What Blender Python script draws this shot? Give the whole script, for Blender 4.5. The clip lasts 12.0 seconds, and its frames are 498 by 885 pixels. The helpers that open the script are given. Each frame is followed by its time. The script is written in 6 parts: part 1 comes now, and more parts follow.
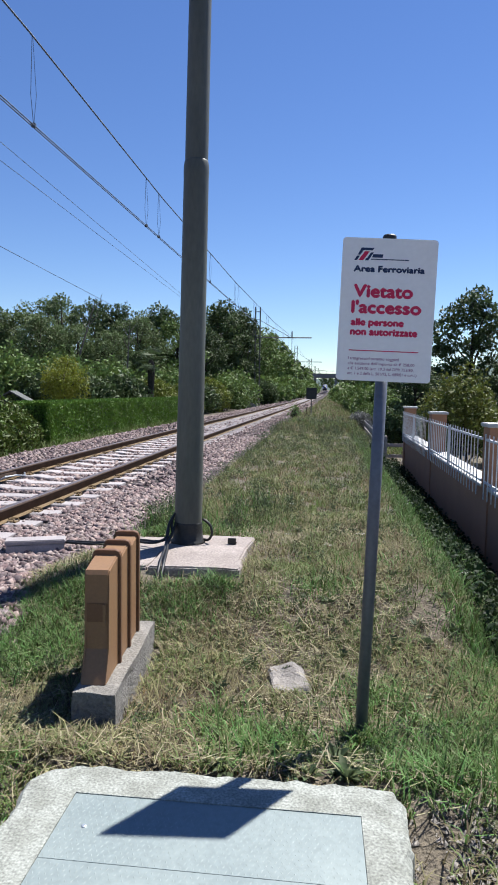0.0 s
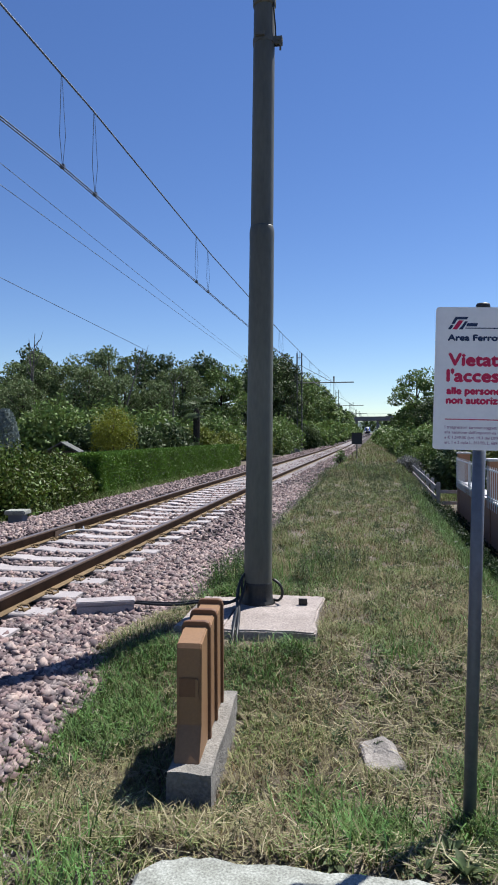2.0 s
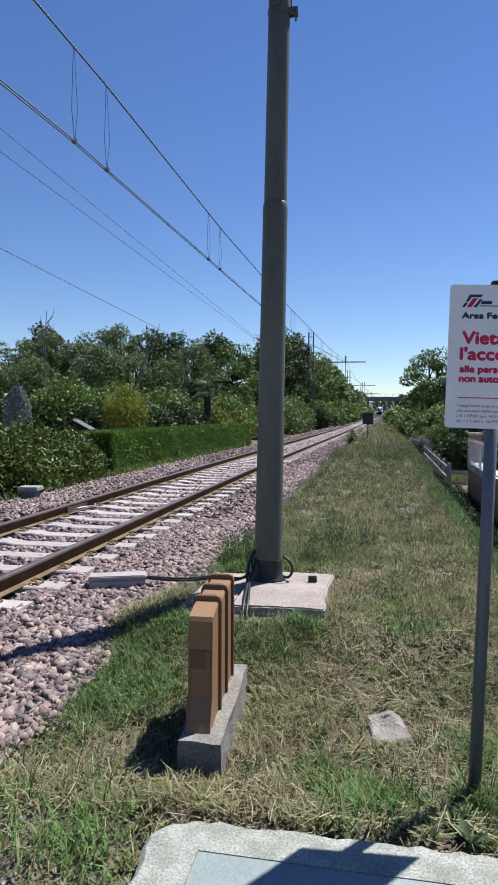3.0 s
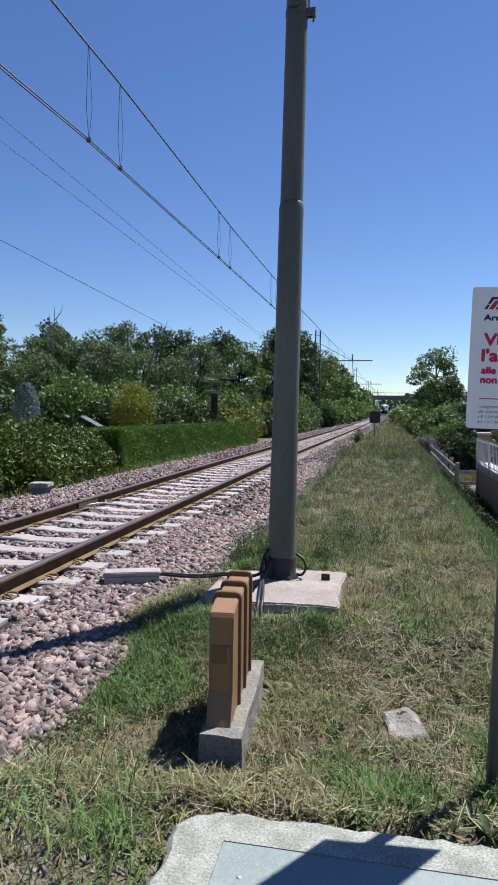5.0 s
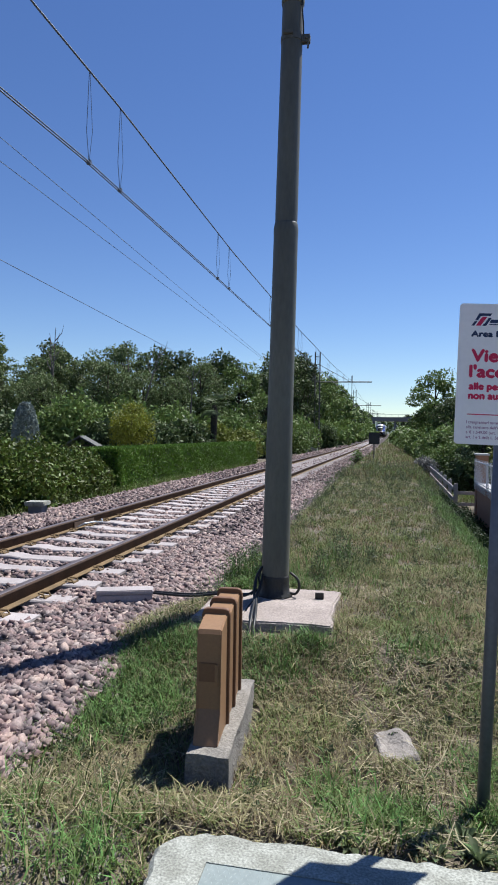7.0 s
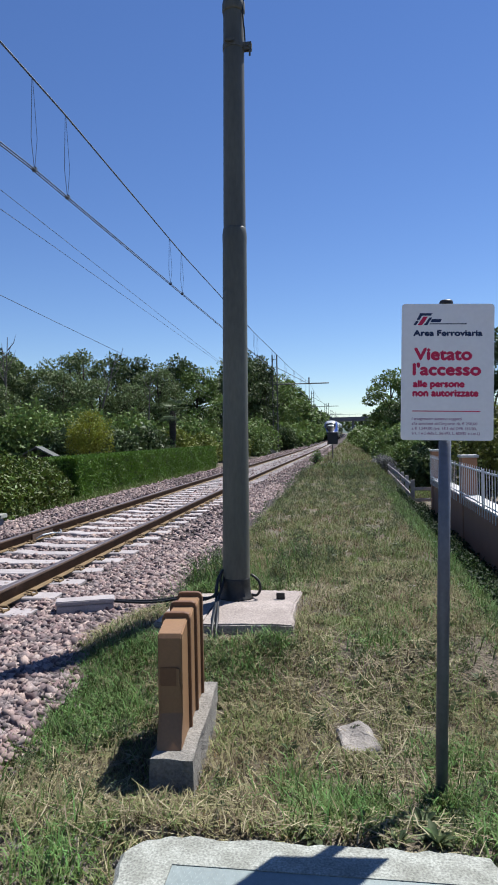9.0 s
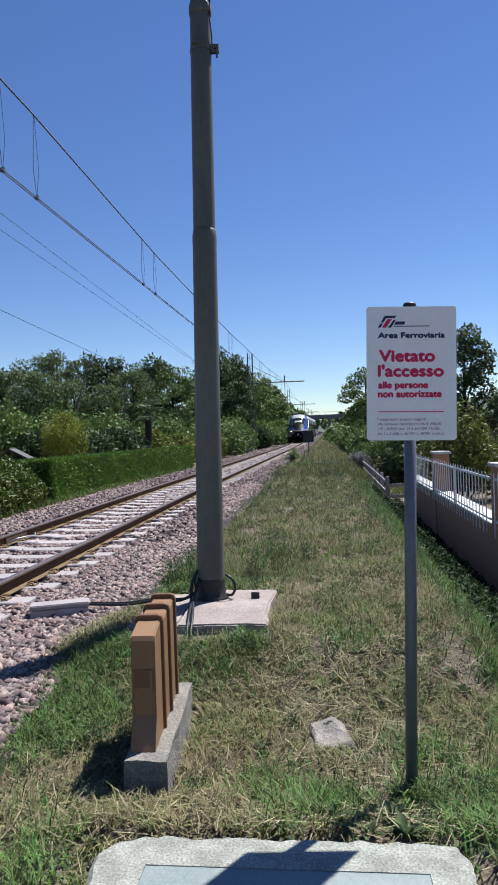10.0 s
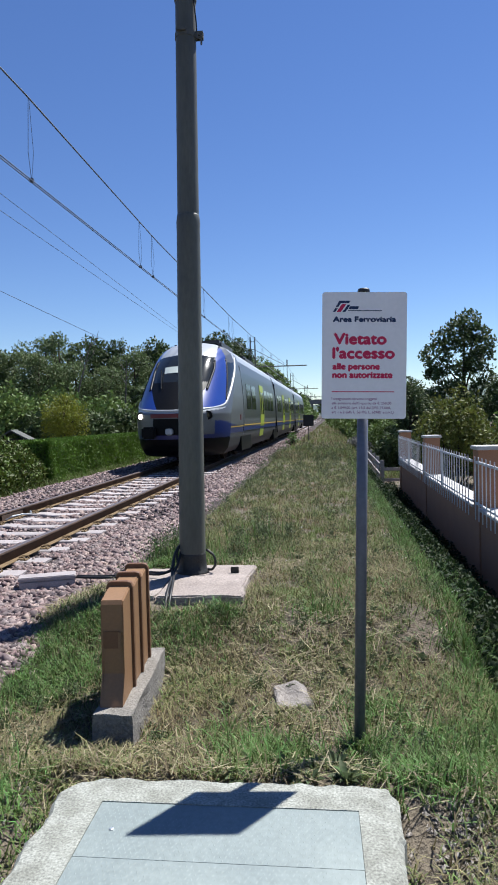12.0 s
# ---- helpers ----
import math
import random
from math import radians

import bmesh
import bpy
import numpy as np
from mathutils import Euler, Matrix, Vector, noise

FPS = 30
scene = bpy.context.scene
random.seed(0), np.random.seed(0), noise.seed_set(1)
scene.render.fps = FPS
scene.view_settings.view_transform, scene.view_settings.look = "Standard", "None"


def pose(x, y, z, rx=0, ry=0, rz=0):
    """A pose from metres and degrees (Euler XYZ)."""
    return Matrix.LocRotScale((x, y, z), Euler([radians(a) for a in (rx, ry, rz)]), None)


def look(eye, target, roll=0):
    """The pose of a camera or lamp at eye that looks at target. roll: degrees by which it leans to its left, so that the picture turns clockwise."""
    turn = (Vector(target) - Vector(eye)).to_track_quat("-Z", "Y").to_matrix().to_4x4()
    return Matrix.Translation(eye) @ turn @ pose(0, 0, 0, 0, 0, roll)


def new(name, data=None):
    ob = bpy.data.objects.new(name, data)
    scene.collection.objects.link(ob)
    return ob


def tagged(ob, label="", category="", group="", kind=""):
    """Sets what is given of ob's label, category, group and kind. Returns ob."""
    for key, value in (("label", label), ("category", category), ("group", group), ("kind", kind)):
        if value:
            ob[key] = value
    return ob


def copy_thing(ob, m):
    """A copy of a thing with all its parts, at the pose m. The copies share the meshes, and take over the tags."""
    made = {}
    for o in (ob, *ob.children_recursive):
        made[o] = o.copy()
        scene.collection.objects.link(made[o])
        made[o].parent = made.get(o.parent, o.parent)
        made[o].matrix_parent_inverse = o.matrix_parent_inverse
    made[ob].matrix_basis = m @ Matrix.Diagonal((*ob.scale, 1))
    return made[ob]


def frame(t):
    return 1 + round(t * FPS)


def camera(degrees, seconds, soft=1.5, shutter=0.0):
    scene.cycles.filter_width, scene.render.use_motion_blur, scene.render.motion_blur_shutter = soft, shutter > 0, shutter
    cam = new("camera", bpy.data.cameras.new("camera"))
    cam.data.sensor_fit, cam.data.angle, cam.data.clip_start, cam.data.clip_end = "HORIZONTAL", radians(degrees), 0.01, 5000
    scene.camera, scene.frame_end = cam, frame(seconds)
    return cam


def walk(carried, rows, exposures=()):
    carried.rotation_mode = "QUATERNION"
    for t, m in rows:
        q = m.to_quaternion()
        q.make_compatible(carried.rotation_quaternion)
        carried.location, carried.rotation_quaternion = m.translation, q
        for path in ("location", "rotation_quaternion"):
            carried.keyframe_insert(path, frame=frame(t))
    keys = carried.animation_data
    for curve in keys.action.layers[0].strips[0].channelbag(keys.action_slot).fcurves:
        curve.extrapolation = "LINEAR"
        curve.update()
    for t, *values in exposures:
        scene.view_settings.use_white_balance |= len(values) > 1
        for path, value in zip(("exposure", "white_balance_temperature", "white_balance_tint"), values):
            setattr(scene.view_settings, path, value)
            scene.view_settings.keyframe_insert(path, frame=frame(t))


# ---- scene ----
cam = camera(42.3, 12.0, soft=1.8)
PATH = [
    (0, (-0.219, 0.15, 1.387), (-0.431, 2.132, 1.227), 0.9),
    (0.5, (-0.371, 0.105, 1.435), (-0.509, 2.098, 1.344), 0.6),
    (1, (-0.448, 0.112, 1.472), (-0.873, 2.066, 1.435), 0.3),
    (1.5, (-0.459, 0.143, 1.516), (-0.786, 2.116, 1.467), 1.2),
    (2, (-0.45, 0.135, 1.503), (-0.79, 2.106, 1.48), -0.2),
    (2.5, (-0.476, 0.143, 1.488), (-0.807, 2.115, 1.422), 0.2),
    (3, (-0.453, 0.116, 1.492), (-0.825, 2.079, 1.405), 0.25),
    (5, (-0.522, 0.06, 1.498), (-0.91, 2.02, 1.404), 0.65),
    (5.5, (-0.496, 0.08, 1.49), (-0.869, 2.044, 1.452), 0.4),
    (6, (-0.504, 0.07, 1.499), (-0.922, 2.024, 1.4355), 0.5),
    (6.5, (-0.487, 0.072, 1.484), (-0.889, 2.031, 1.456), 0.8),
    (8.5, (-0.447, 0.056, 1.462), (-0.781, 2.028, 1.432), -0.1),
    (9, (-0.431, 0.042, 1.467), (-0.699, 2.024, 1.45), -1.1),
    (9.5, (-0.418, 0.045, 1.467), (-0.66, 2.031, 1.445), -1.3),
    (10, (-0.391, 0.015, 1.483), (-0.588, 2.005, 1.46), -1.9),
    (10.5, (-0.246, -0.029, 1.457), (-0.504, 1.953, 1.397), -0.2),
    (11, (-0.213, -0.093, 1.445), (-0.519, 1.881, 1.356), -0.4),
    (11.5, (-0.204, -0.155, 1.433), (-0.452, 1.827, 1.342), -0.8),
    (12, (-0.172, -0.149, 1.446), (-0.382, 1.838, 1.374), -1.4),
]
walk(cam, [(t, look(eye, aim, roll)) for t, eye, aim, roll in PATH], exposures=[(0, 1.03), (0.8, 0.9), (9.5, 0.85), (12, 0.93)])

# ---- daylight ----
SUN_FROM = Vector((0.364, 0.47, 1.0)).normalized()
world = bpy.data.worlds.new("sky")
scene.world = world
world.use_nodes = True
wn = world.node_tree.nodes
sky = wn.new("ShaderNodeTexSky")
sky.sky_type, sky.sun_disc = "NISHITA", False
sky.sun_elevation, sky.sun_rotation = radians(59.3), radians(37.7)
sky.altitude, sky.air_density, sky.dust_density, sky.ozone_density = 300, 1.0, 0.0, 4.5
wn["Background"].inputs["Strength"].default_value = 0.068
tone = wn.new("ShaderNodeHueSaturation")
tone.inputs["Saturation"].default_value, tone.inputs["Hue"].default_value = 1.14, 0.511
world.node_tree.links.new(sky.outputs[0], tone.inputs["Color"])
world.node_tree.links.new(tone.outputs[0], wn["Background"].inputs["Color"])
sun = new("sun", bpy.data.lights.new("sun", "SUN"))
sun.data.energy, sun.data.angle, sun.data.color = 5.0, radians(0.53), (1.0, 0.985, 0.955)
sun.matrix_world = look(SUN_FROM * 50, (0, 0, 0))
# ---- materials ----
def material(name, colour, rough=0.8, metal=0.0, vary=0.25, scale=8.0, grain=60.0, bump=0.2, depth=0.01, second=None,
             island=0.0, spec=0.4, translucent=0.0, stretch=(1, 1, 1), objrand=0.0, coords="Object"):
    """A surface with stains at a large scale, grain at a small one, and fine relief."""
    m = bpy.data.materials.new(name)
    m.use_nodes = True
    t = m.node_tree
    n, link = t.nodes, t.links.new
    b = n["Principled BSDF"]
    b.inputs["Roughness"].default_value, b.inputs["Metallic"].default_value = rough, metal
    b.inputs["Specular IOR Level"].default_value = spec
    co = n.new("ShaderNodeTexCoord")
    mp = n.new("ShaderNodeMapping")
    mp.inputs["Scale"].default_value = stretch
    link(co.outputs[coords], mp.inputs[0])
    big = n.new("ShaderNodeTexNoise")
    big.inputs["Scale"].default_value, big.inputs["Detail"].default_value = scale, 5
    small = n.new("ShaderNodeTexNoise")
    small.inputs["Scale"].default_value, small.inputs["Detail"].default_value = grain, 4
    link(mp.outputs[0], big.inputs[0]), link(mp.outputs[0], small.inputs[0])
    ramp = n.new("ShaderNodeMapRange")
    ramp.inputs[1].default_value, ramp.inputs[2].default_value = 0.35, 0.65
    link(big.outputs[0], ramp.inputs[0])
    mix = n.new("ShaderNodeMix")
    mix.data_type = "RGBA"
    a = Vector(colour)
    c2 = Vector(second) if second else a * (1 - vary)
    mix.inputs["A"].default_value, mix.inputs["B"].default_value = (*a, 1), (*c2, 1)
    link(ramp.outputs[0], mix.inputs["Factor"])
    hsv = n.new("ShaderNodeHueSaturation")
    link(mix.outputs["Result"], hsv.inputs["Color"])
    val = n.new("ShaderNodeMapRange")
    val.inputs[1].default_value, val.inputs[2].default_value = 0.25, 0.75
    val.inputs[3].default_value, val.inputs[4].default_value = 1 - vary, 1 + vary
    link(small.outputs[0], val.inputs[0])
    last = val.outputs[0]
    for amount, node, sock in ((island, "ShaderNodeNewGeometry", "Random Per Island"), (objrand, "ShaderNodeObjectInfo", "Random")):
        if amount:
            g = n.new(node)
            r = n.new("ShaderNodeMapRange")
            r.inputs[3].default_value, r.inputs[4].default_value = 1 - amount, 1 + amount
            link(g.outputs[sock], r.inputs[0])
            mul = n.new("ShaderNodeMath")
            mul.operation = "MULTIPLY"
            link(last, mul.inputs[0]), link(r.outputs[0], mul.inputs[1])
            last = mul.outputs[0]
            hr = n.new("ShaderNodeMapRange")
            hr.inputs[3].default_value, hr.inputs[4].default_value = 0.5 - 0.06 * amount, 0.5 + 0.06 * amount
            link(g.outputs[sock], hr.inputs[0]), link(hr.outputs[0], hsv.inputs["Hue"])
    link(last, hsv.inputs["Value"])
    link(hsv.outputs[0], b.inputs["Base Color"])
    if bump:
        bp = n.new("ShaderNodeBump")
        bp.inputs["Strength"].default_value, bp.inputs["Distance"].default_value = bump, depth
        link(small.outputs[0], bp.inputs["Height"]), link(bp.outputs[0], b.inputs["Normal"])
    if translucent:
        tr = n.new("ShaderNodeBsdfTranslucent")
        ms = n.new("ShaderNodeMixShader")
        ms.inputs[0].default_value = translucent
        link(hsv.outputs[0], tr.inputs[0]), link(b.outputs[0], ms.inputs[1]), link(tr.outputs[0], ms.inputs[2])
        link(ms.outputs[0], n["Material Output"].inputs["Surface"])
    return m


def glow(name, colour, strength):
    m = bpy.data.materials.new(name)
    m.use_nodes = True
    b = m.node_tree.nodes["Principled BSDF"]
    b.inputs["Base Color"].default_value = (*colour, 1)
    b.inputs["Emission Color"].default_value, b.inputs["Emission Strength"].default_value = (*colour, 1), strength
    return m


SOIL = material("dry_soil", (0.136, 0.114, 0.0869), 0.95, vary=0.45, scale=2.6, grain=45, bump=0.9, depth=0.03, second=(0.0945, 0.0765, 0.0536))
# Far darker than the stones: the shade in their gaps is painted in
BED_GAP_SHADE = material("ballast_bed", (0.051, 0.0382, 0.0357), 0.95, vary=0.5, scale=20, grain=40, bump=1.0, depth=0.05)
BALLAST = material("ballast_stone", (0.215, 0.148, 0.14), 0.9, vary=0.3, scale=9, grain=80, bump=0.0, depth=0.004, island=0.6, second=(0.145, 0.118, 0.12))
SLEEPER = material("sleeper_concrete", (0.331, 0.299, 0.299), 0.9, vary=0.18, scale=7, grain=90, bump=0.4, depth=0.004, objrand=0.12)
RAIL_STEEL = material("rail_top_steel", (0.16, 0.13, 0.125), 0.42, metal=0.6, vary=0.15, scale=3, grain=80, bump=0.05)
RAIL_RUST = material("rail_rust", (0.075, 0.045, 0.03), 0.9, vary=0.35, scale=6, grain=70, bump=0.3, depth=0.003)
RAIL_FOOT = material("rail_foot_dust", (0.153, 0.102, 0.051), 0.9, vary=0.3, scale=6, grain=70, bump=0.3, depth=0.003)
CONCRETE = material("weathered_concrete", (0.27, 0.28, 0.25), 0.93, vary=0.5, scale=11, grain=110, bump=0.35, depth=0.006, second=(0.185, 0.19, 0.165))
FOOTING = material("pinkish_concrete", (0.3, 0.259, 0.236), 0.93, vary=0.3, scale=4, grain=60, bump=0.7, depth=0.008, second=(0.225, 0.191, 0.173))
CONCRETE_ROUGH = material("rough_concrete", (0.204, 0.189, 0.168), 0.95, vary=0.28, scale=12, grain=70, bump=0.9, depth=0.012)
POLE_PAINT = material("pole_paint", (0.11, 0.113, 0.093), 0.5, spec=0.4, vary=0.14, scale=3, grain=50, bump=0.12, depth=0.002, second=(0.0638, 0.0663, 0.0587), stretch=(1, 1, 0.25))
BITUMEN = material("bitumen_coat", (0.018, 0.018, 0.017), 0.55, vary=0.3, bump=0.3)
GALV = material("galvanised_steel", (0.30, 0.33, 0.37), 0.45, metal=0.55, vary=0.1, scale=15, grain=60, bump=0.06)
POST_STEEL = material("post_steel", (0.12, 0.13, 0.16), 0.5, metal=0.35, vary=0.12, scale=12, grain=60, bump=0.06)
SIGN_WHITE = material("sign_white", (0.80, 0.79, 0.80), 0.45, vary=0.03, scale=6, grain=50, bump=0.02)
SIGN_BACK = material("sign_grey", (0.45, 0.46, 0.47), 0.45, metal=0.5, vary=0.05)
INK_RED = material("ink_red", (0.55, 0.012, 0.075), 0.5, vary=0.04, bump=0)
INK_NAVY = material("ink_navy", (0.012, 0.03, 0.09), 0.5, vary=0.04, bump=0)
INK_PALE = material("ink_mauve", (0.32, 0.16, 0.26), 0.5, vary=0.04, bump=0)
RUBBER = material("black_rubber", (0.016, 0.016, 0.017), 0.5, vary=0.2, bump=0.1)
TERRACOTTA = material("brown_enamel", (0.209, 0.117, 0.0577), 0.55, vary=0.1, scale=5, grain=80, bump=0.1, depth=0.002, second=(0.204, 0.109, 0.0536))
TERRA_DARK = material("brown_enamel_dark", (0.143, 0.069, 0.0338), 0.5, vary=0.12, bump=0.05)
STEEL_PLATE = material("tread_plate", (0.20, 0.236, 0.23), 0.6, metal=0.1, vary=0.10, scale=3, grain=40, bump=0.08, second=(0.165, 0.2, 0.2))
TREAD_LUG = material("worn_lug", (0.228, 0.265, 0.256), 0.6, metal=0.1, vary=0.15, bump=0)
ROCK = material("pale_rock", (0.235, 0.214, 0.194), 0.95, vary=0.25, scale=9, grain=60, bump=0.8, depth=0.01)
PLASTER = material("salmon_plaster", (0.341, 0.174, 0.102), 0.92, vary=0.09, scale=2.5, grain=120, bump=0.25, depth=0.003)
CAPSTONE = material("wall_cap", (0.429, 0.425, 0.421), 0.8, vary=0.08, scale=6, bump=0.15)
PICKET_WHITE = material("picket_white", (0.56, 0.568, 0.584), 0.5, vary=0.05, bump=0.03)
RANCH_WHITE = material("weathered_white", (0.317, 0.306, 0.291), 0.85, vary=0.2, scale=6, bump=0.3)
MAST_STEEL = material("mast_steel", (0.085, 0.09, 0.085), 0.6, vary=0.2, scale=4)
WIRE = material("wire_copper_dark", (0.07, 0.09, 0.125), 0.5, vary=0.1, bump=0)
INSULATOR = material("insulator_glaze", (0.09, 0.07, 0.06), 0.25, vary=0.1, bump=0)
BARK = material("bark", (0.051, 0.0408, 0.0306), 0.95, vary=0.35, scale=6, grain=30, bump=0.8, depth=0.03)
DEAD_WOOD = material("dead_wood", (0.133, 0.117, 0.107), 0.95, vary=0.2, bump=0.4)
DECK = material("bridge_concrete", (0.16, 0.17, 0.19), 0.9, vary=0.2, scale=0.4, grain=4)
BOARD_DARK = material("board_dark", (0.03, 0.032, 0.034), 0.6, vary=0.2)


def leafy(name, colour, **k):
    return material(name, colour, k.pop("rough", 0.55), vary=0.15, scale=0.6, grain=3, bump=0, island=k.pop("island", 0.3), translucent=k.pop("translucent", 0.22), spec=0.2, **k)


LEAF_MID = leafy("leaf_mid", (0.115, 0.172, 0.0483))
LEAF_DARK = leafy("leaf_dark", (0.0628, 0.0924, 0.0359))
LEAF_GREY = leafy("leaf_grey", (0.11, 0.15, 0.06))
LEAF_YELLOW = leafy("leaf_yellow", (0.137, 0.162, 0.0329))
LEAF_OLIVE = leafy("leaf_olive", (0.114, 0.132, 0.0299))
WEED = leafy("weed_leaf", (0.087, 0.117, 0.0561))
LEAF_BLUE = leafy("leaf_blue", (0.18, 0.222, 0.213))
LEAF_HEDGE = leafy("leaf_hedge", (0.085, 0.16, 0.022), island=0.2)
LEAF_LAUREL = leafy("leaf_laurel", (0.075, 0.105, 0.02), rough=0.5, island=0.5)
LEAF_WILLOW = leafy("leaf_willow", (0.168, 0.188, 0.024), translucent=0.35)
LEAF_SAGE = leafy("leaf_sage", (0.153, 0.158, 0.153))
GRASS_GREEN = leafy("grass_green", (0.138, 0.176, 0.0572), rough=0.6, island=0.6)
GRASS_LUSH = leafy("grass_lush", (0.0989, 0.163, 0.0447), rough=0.6, island=0.6)
GRASS_DRY = leafy("grass_dry", (0.19, 0.164, 0.0914), rough=0.8, island=0.5)
GRASS_OLIVE = leafy("grass_olive", (0.171, 0.187, 0.0759), rough=0.7)
GRASS_BROWN = leafy("grass_brown", (0.158, 0.101, 0.0525), rough=0.85, island=0.5)
STRAW = leafy("straw", (0.293, 0.252, 0.166), rough=0.7, island=0.35, translucent=0.2)
# Leaf green taken near black to carry the shade of the ditch
IVY_SHADED = leafy("ivy", (0.0183, 0.0346, 0.0122), rough=0.65)
FLOWER = material("flower_white", (0.383, 0.377, 0.347), 0.8, vary=0.1, bump=0)

# train
T_SILVER = material("train_silver", (0.102, 0.108, 0.115), 0.35, metal=0.35, vary=0.04, scale=1.5, grain=20, bump=0.02)
T_WHITE = material("train_white", (0.365, 0.385, 0.398), 0.3, vary=0.03, scale=1.5, bump=0)
T_BLUE = material("train_blue", (0.014, 0.045, 0.24), 0.28, vary=0.05, scale=1.5, bump=0)
T_NAVY = material("train_navy", (0.0078, 0.0182, 0.0975), 0.3, vary=0.05, scale=1.5, bump=0)
T_BAND = material("train_window_band", (0.035, 0.038, 0.036), 0.3, vary=0.06, scale=1.5, bump=0)
T_GLASS = material("train_glass", (0.015, 0.018, 0.02), 0.08, vary=0.05, bump=0, spec=0.3)
T_BLACK = material("train_black", (0.006, 0.0065, 0.008), 0.4, vary=0.2, bump=0, spec=0.07)
T_SKIRT = material("train_skirt", (0.04, 0.042, 0.047), 0.5, vary=0.12, scale=2, bump=0.05)
T_GREEN = material("train_door_green", (0.3, 0.372, 0.03), 0.35, vary=0.03, bump=0)
T_YELLOW = material("train_line_yellow", (0.42, 0.27, 0.036), 0.4, vary=0.03, bump=0)
T_RED = material("train_red", (0.12, 0.0096, 0.0132), 0.4, vary=0.05, bump=0)
T_PALE = material("train_pale", (0.495, 0.54, 0.495), 0.3, vary=0.03, bump=0)
T_LAMP = glow("train_headlight", (1.0, 0.93, 0.82), 6.0)
# ---- building tools ----
def to_mesh(name, bm, mat, smooth=False):
    me = bpy.data.meshes.new(name)
    bmesh.ops.recalc_face_normals(bm, faces=bm.faces)
    bm.to_mesh(me)
    bm.free()
    for m in (mat if isinstance(mat, (list, tuple)) else [mat]):
        me.materials.append(m)
    if smooth:
        for p in me.polygons:
            p.use_smooth = True
    return me


def part(name, bm, mat, parent=None, label="", smooth=False):
    ob = new(name, to_mesh(name, bm, mat, smooth))
    ob.parent = parent
    return tagged(ob, label)


def share(name, me, parent, m):
    ob = new(name, me)
    ob.parent = parent
    ob.matrix_basis = m
    return ob


def thing(name, label, category, at=(0, 0, 0), rz=0, group="", kind=""):
    ob = new(name)
    ob.matrix_basis = pose(*at, 0, 0, rz)
    ob.empty_display_size = 0.1
    return tagged(ob, label, category, group, kind)


def box(x0, x1, y0, y1, z0, z1, bevel=0.0, bm=None, m=None):
    bm = bm or bmesh.new()
    v = bmesh.ops.create_cube(bm, size=1, matrix=Matrix.Translation(((x0 + x1) / 2, (y0 + y1) / 2, (z0 + z1) / 2)) @ Matrix.Diagonal((abs(x1 - x0), abs(y1 - y0), abs(z1 - z0), 1)))["verts"]
    if bevel:
        e = list({e for q in v for e in q.link_edges})
        r = bmesh.ops.bevel(bm, geom=e, offset=bevel, segments=2, affect="EDGES", clamp_overlap=True)
        v = list({q for f in r["faces"] for q in f.verts} | {q for q in v if q.is_valid})
    if m is not None:
        bmesh.ops.transform(bm, matrix=m, verts=[q for q in v if q.is_valid])
    return bm


def tube(points, radius, sides=8, bm=None, caps=True):
    """A tube along points; radius is one number, or one for each point."""
    bm = bm or bmesh.new()
    pts = [Vector(p) for p in points]
    radii = radius if isinstance(radius, (list, tuple)) else [radius] * len(pts)
    rings, up = [], None
    for i, p in enumerate(pts):
        d = (pts[min(i + 1, len(pts) - 1)] - pts[max(i - 1, 0)]).normalized()
        if up is None:
            up = d.orthogonal().normalized()
        up = (up - d * up.dot(d)).normalized()
        w = d.cross(up)
        rings.append([bm.verts.new(p + radii[i] * (up * math.cos(a) + w * math.sin(a))) for a in (math.tau * k / sides for k in range(sides))])
    for a, b in zip(rings, rings[1:]):
        for k in range(sides):
            bm.faces.new((a[k], a[(k + 1) % sides], b[(k + 1) % sides], b[k]))
    if caps:
        bm.faces.new(rings[0][::-1]), bm.faces.new(rings[-1])
    return bm


def lathe(profile, sides=24, at=(0, 0), bm=None):
    """Turned about z from (radius, z) pairs."""
    bm = bm or bmesh.new()
    rings = [[bm.verts.new((at[0] + r * math.cos(math.tau * k / sides), at[1] + r * math.sin(math.tau * k / sides), z)) for k in range(sides)] for r, z in profile]
    for a, b in zip(rings, rings[1:]):
        for k in range(sides):
            bm.faces.new((a[k], a[(k + 1) % sides], b[(k + 1) % sides], b[k]))
    bm.faces.new(rings[0][::-1]), bm.faces.new(rings[-1])
    return bm


def roughen(bm, amount, scale, cuts=0):
    if cuts:
        bmesh.ops.subdivide_edges(bm, edges=bm.edges[:], cuts=cuts, use_grid_fill=True)
    for v in bm.verts:
        v.co += noise.noise_vector(v.co * scale) * amount
    return bm


def raw(name, verts, faces, mat, mat_index=None):
    """A mesh object from arrays: verts (n, 3), faces (m, 3 or 4)."""
    me = bpy.data.meshes.new(name)
    verts, faces = np.asarray(verts, np.float32), np.asarray(faces, np.int32)
    k = faces.shape[1]
    me.vertices.add(len(verts)), me.loops.add(faces.size), me.polygons.add(len(faces))
    me.vertices.foreach_set("co", verts.ravel())
    me.loops.foreach_set("vertex_index", faces.ravel())
    me.polygons.foreach_set("loop_start", np.arange(0, faces.size, k, dtype=np.int32))
    for m in (mat if isinstance(mat, (list, tuple)) else [mat]):
        me.materials.append(m)
    if mat_index is not None:
        me.polygons.foreach_set("material_index", np.asarray(mat_index, np.int32))
    me.update(calc_edges=True)
    me.validate()
    return me


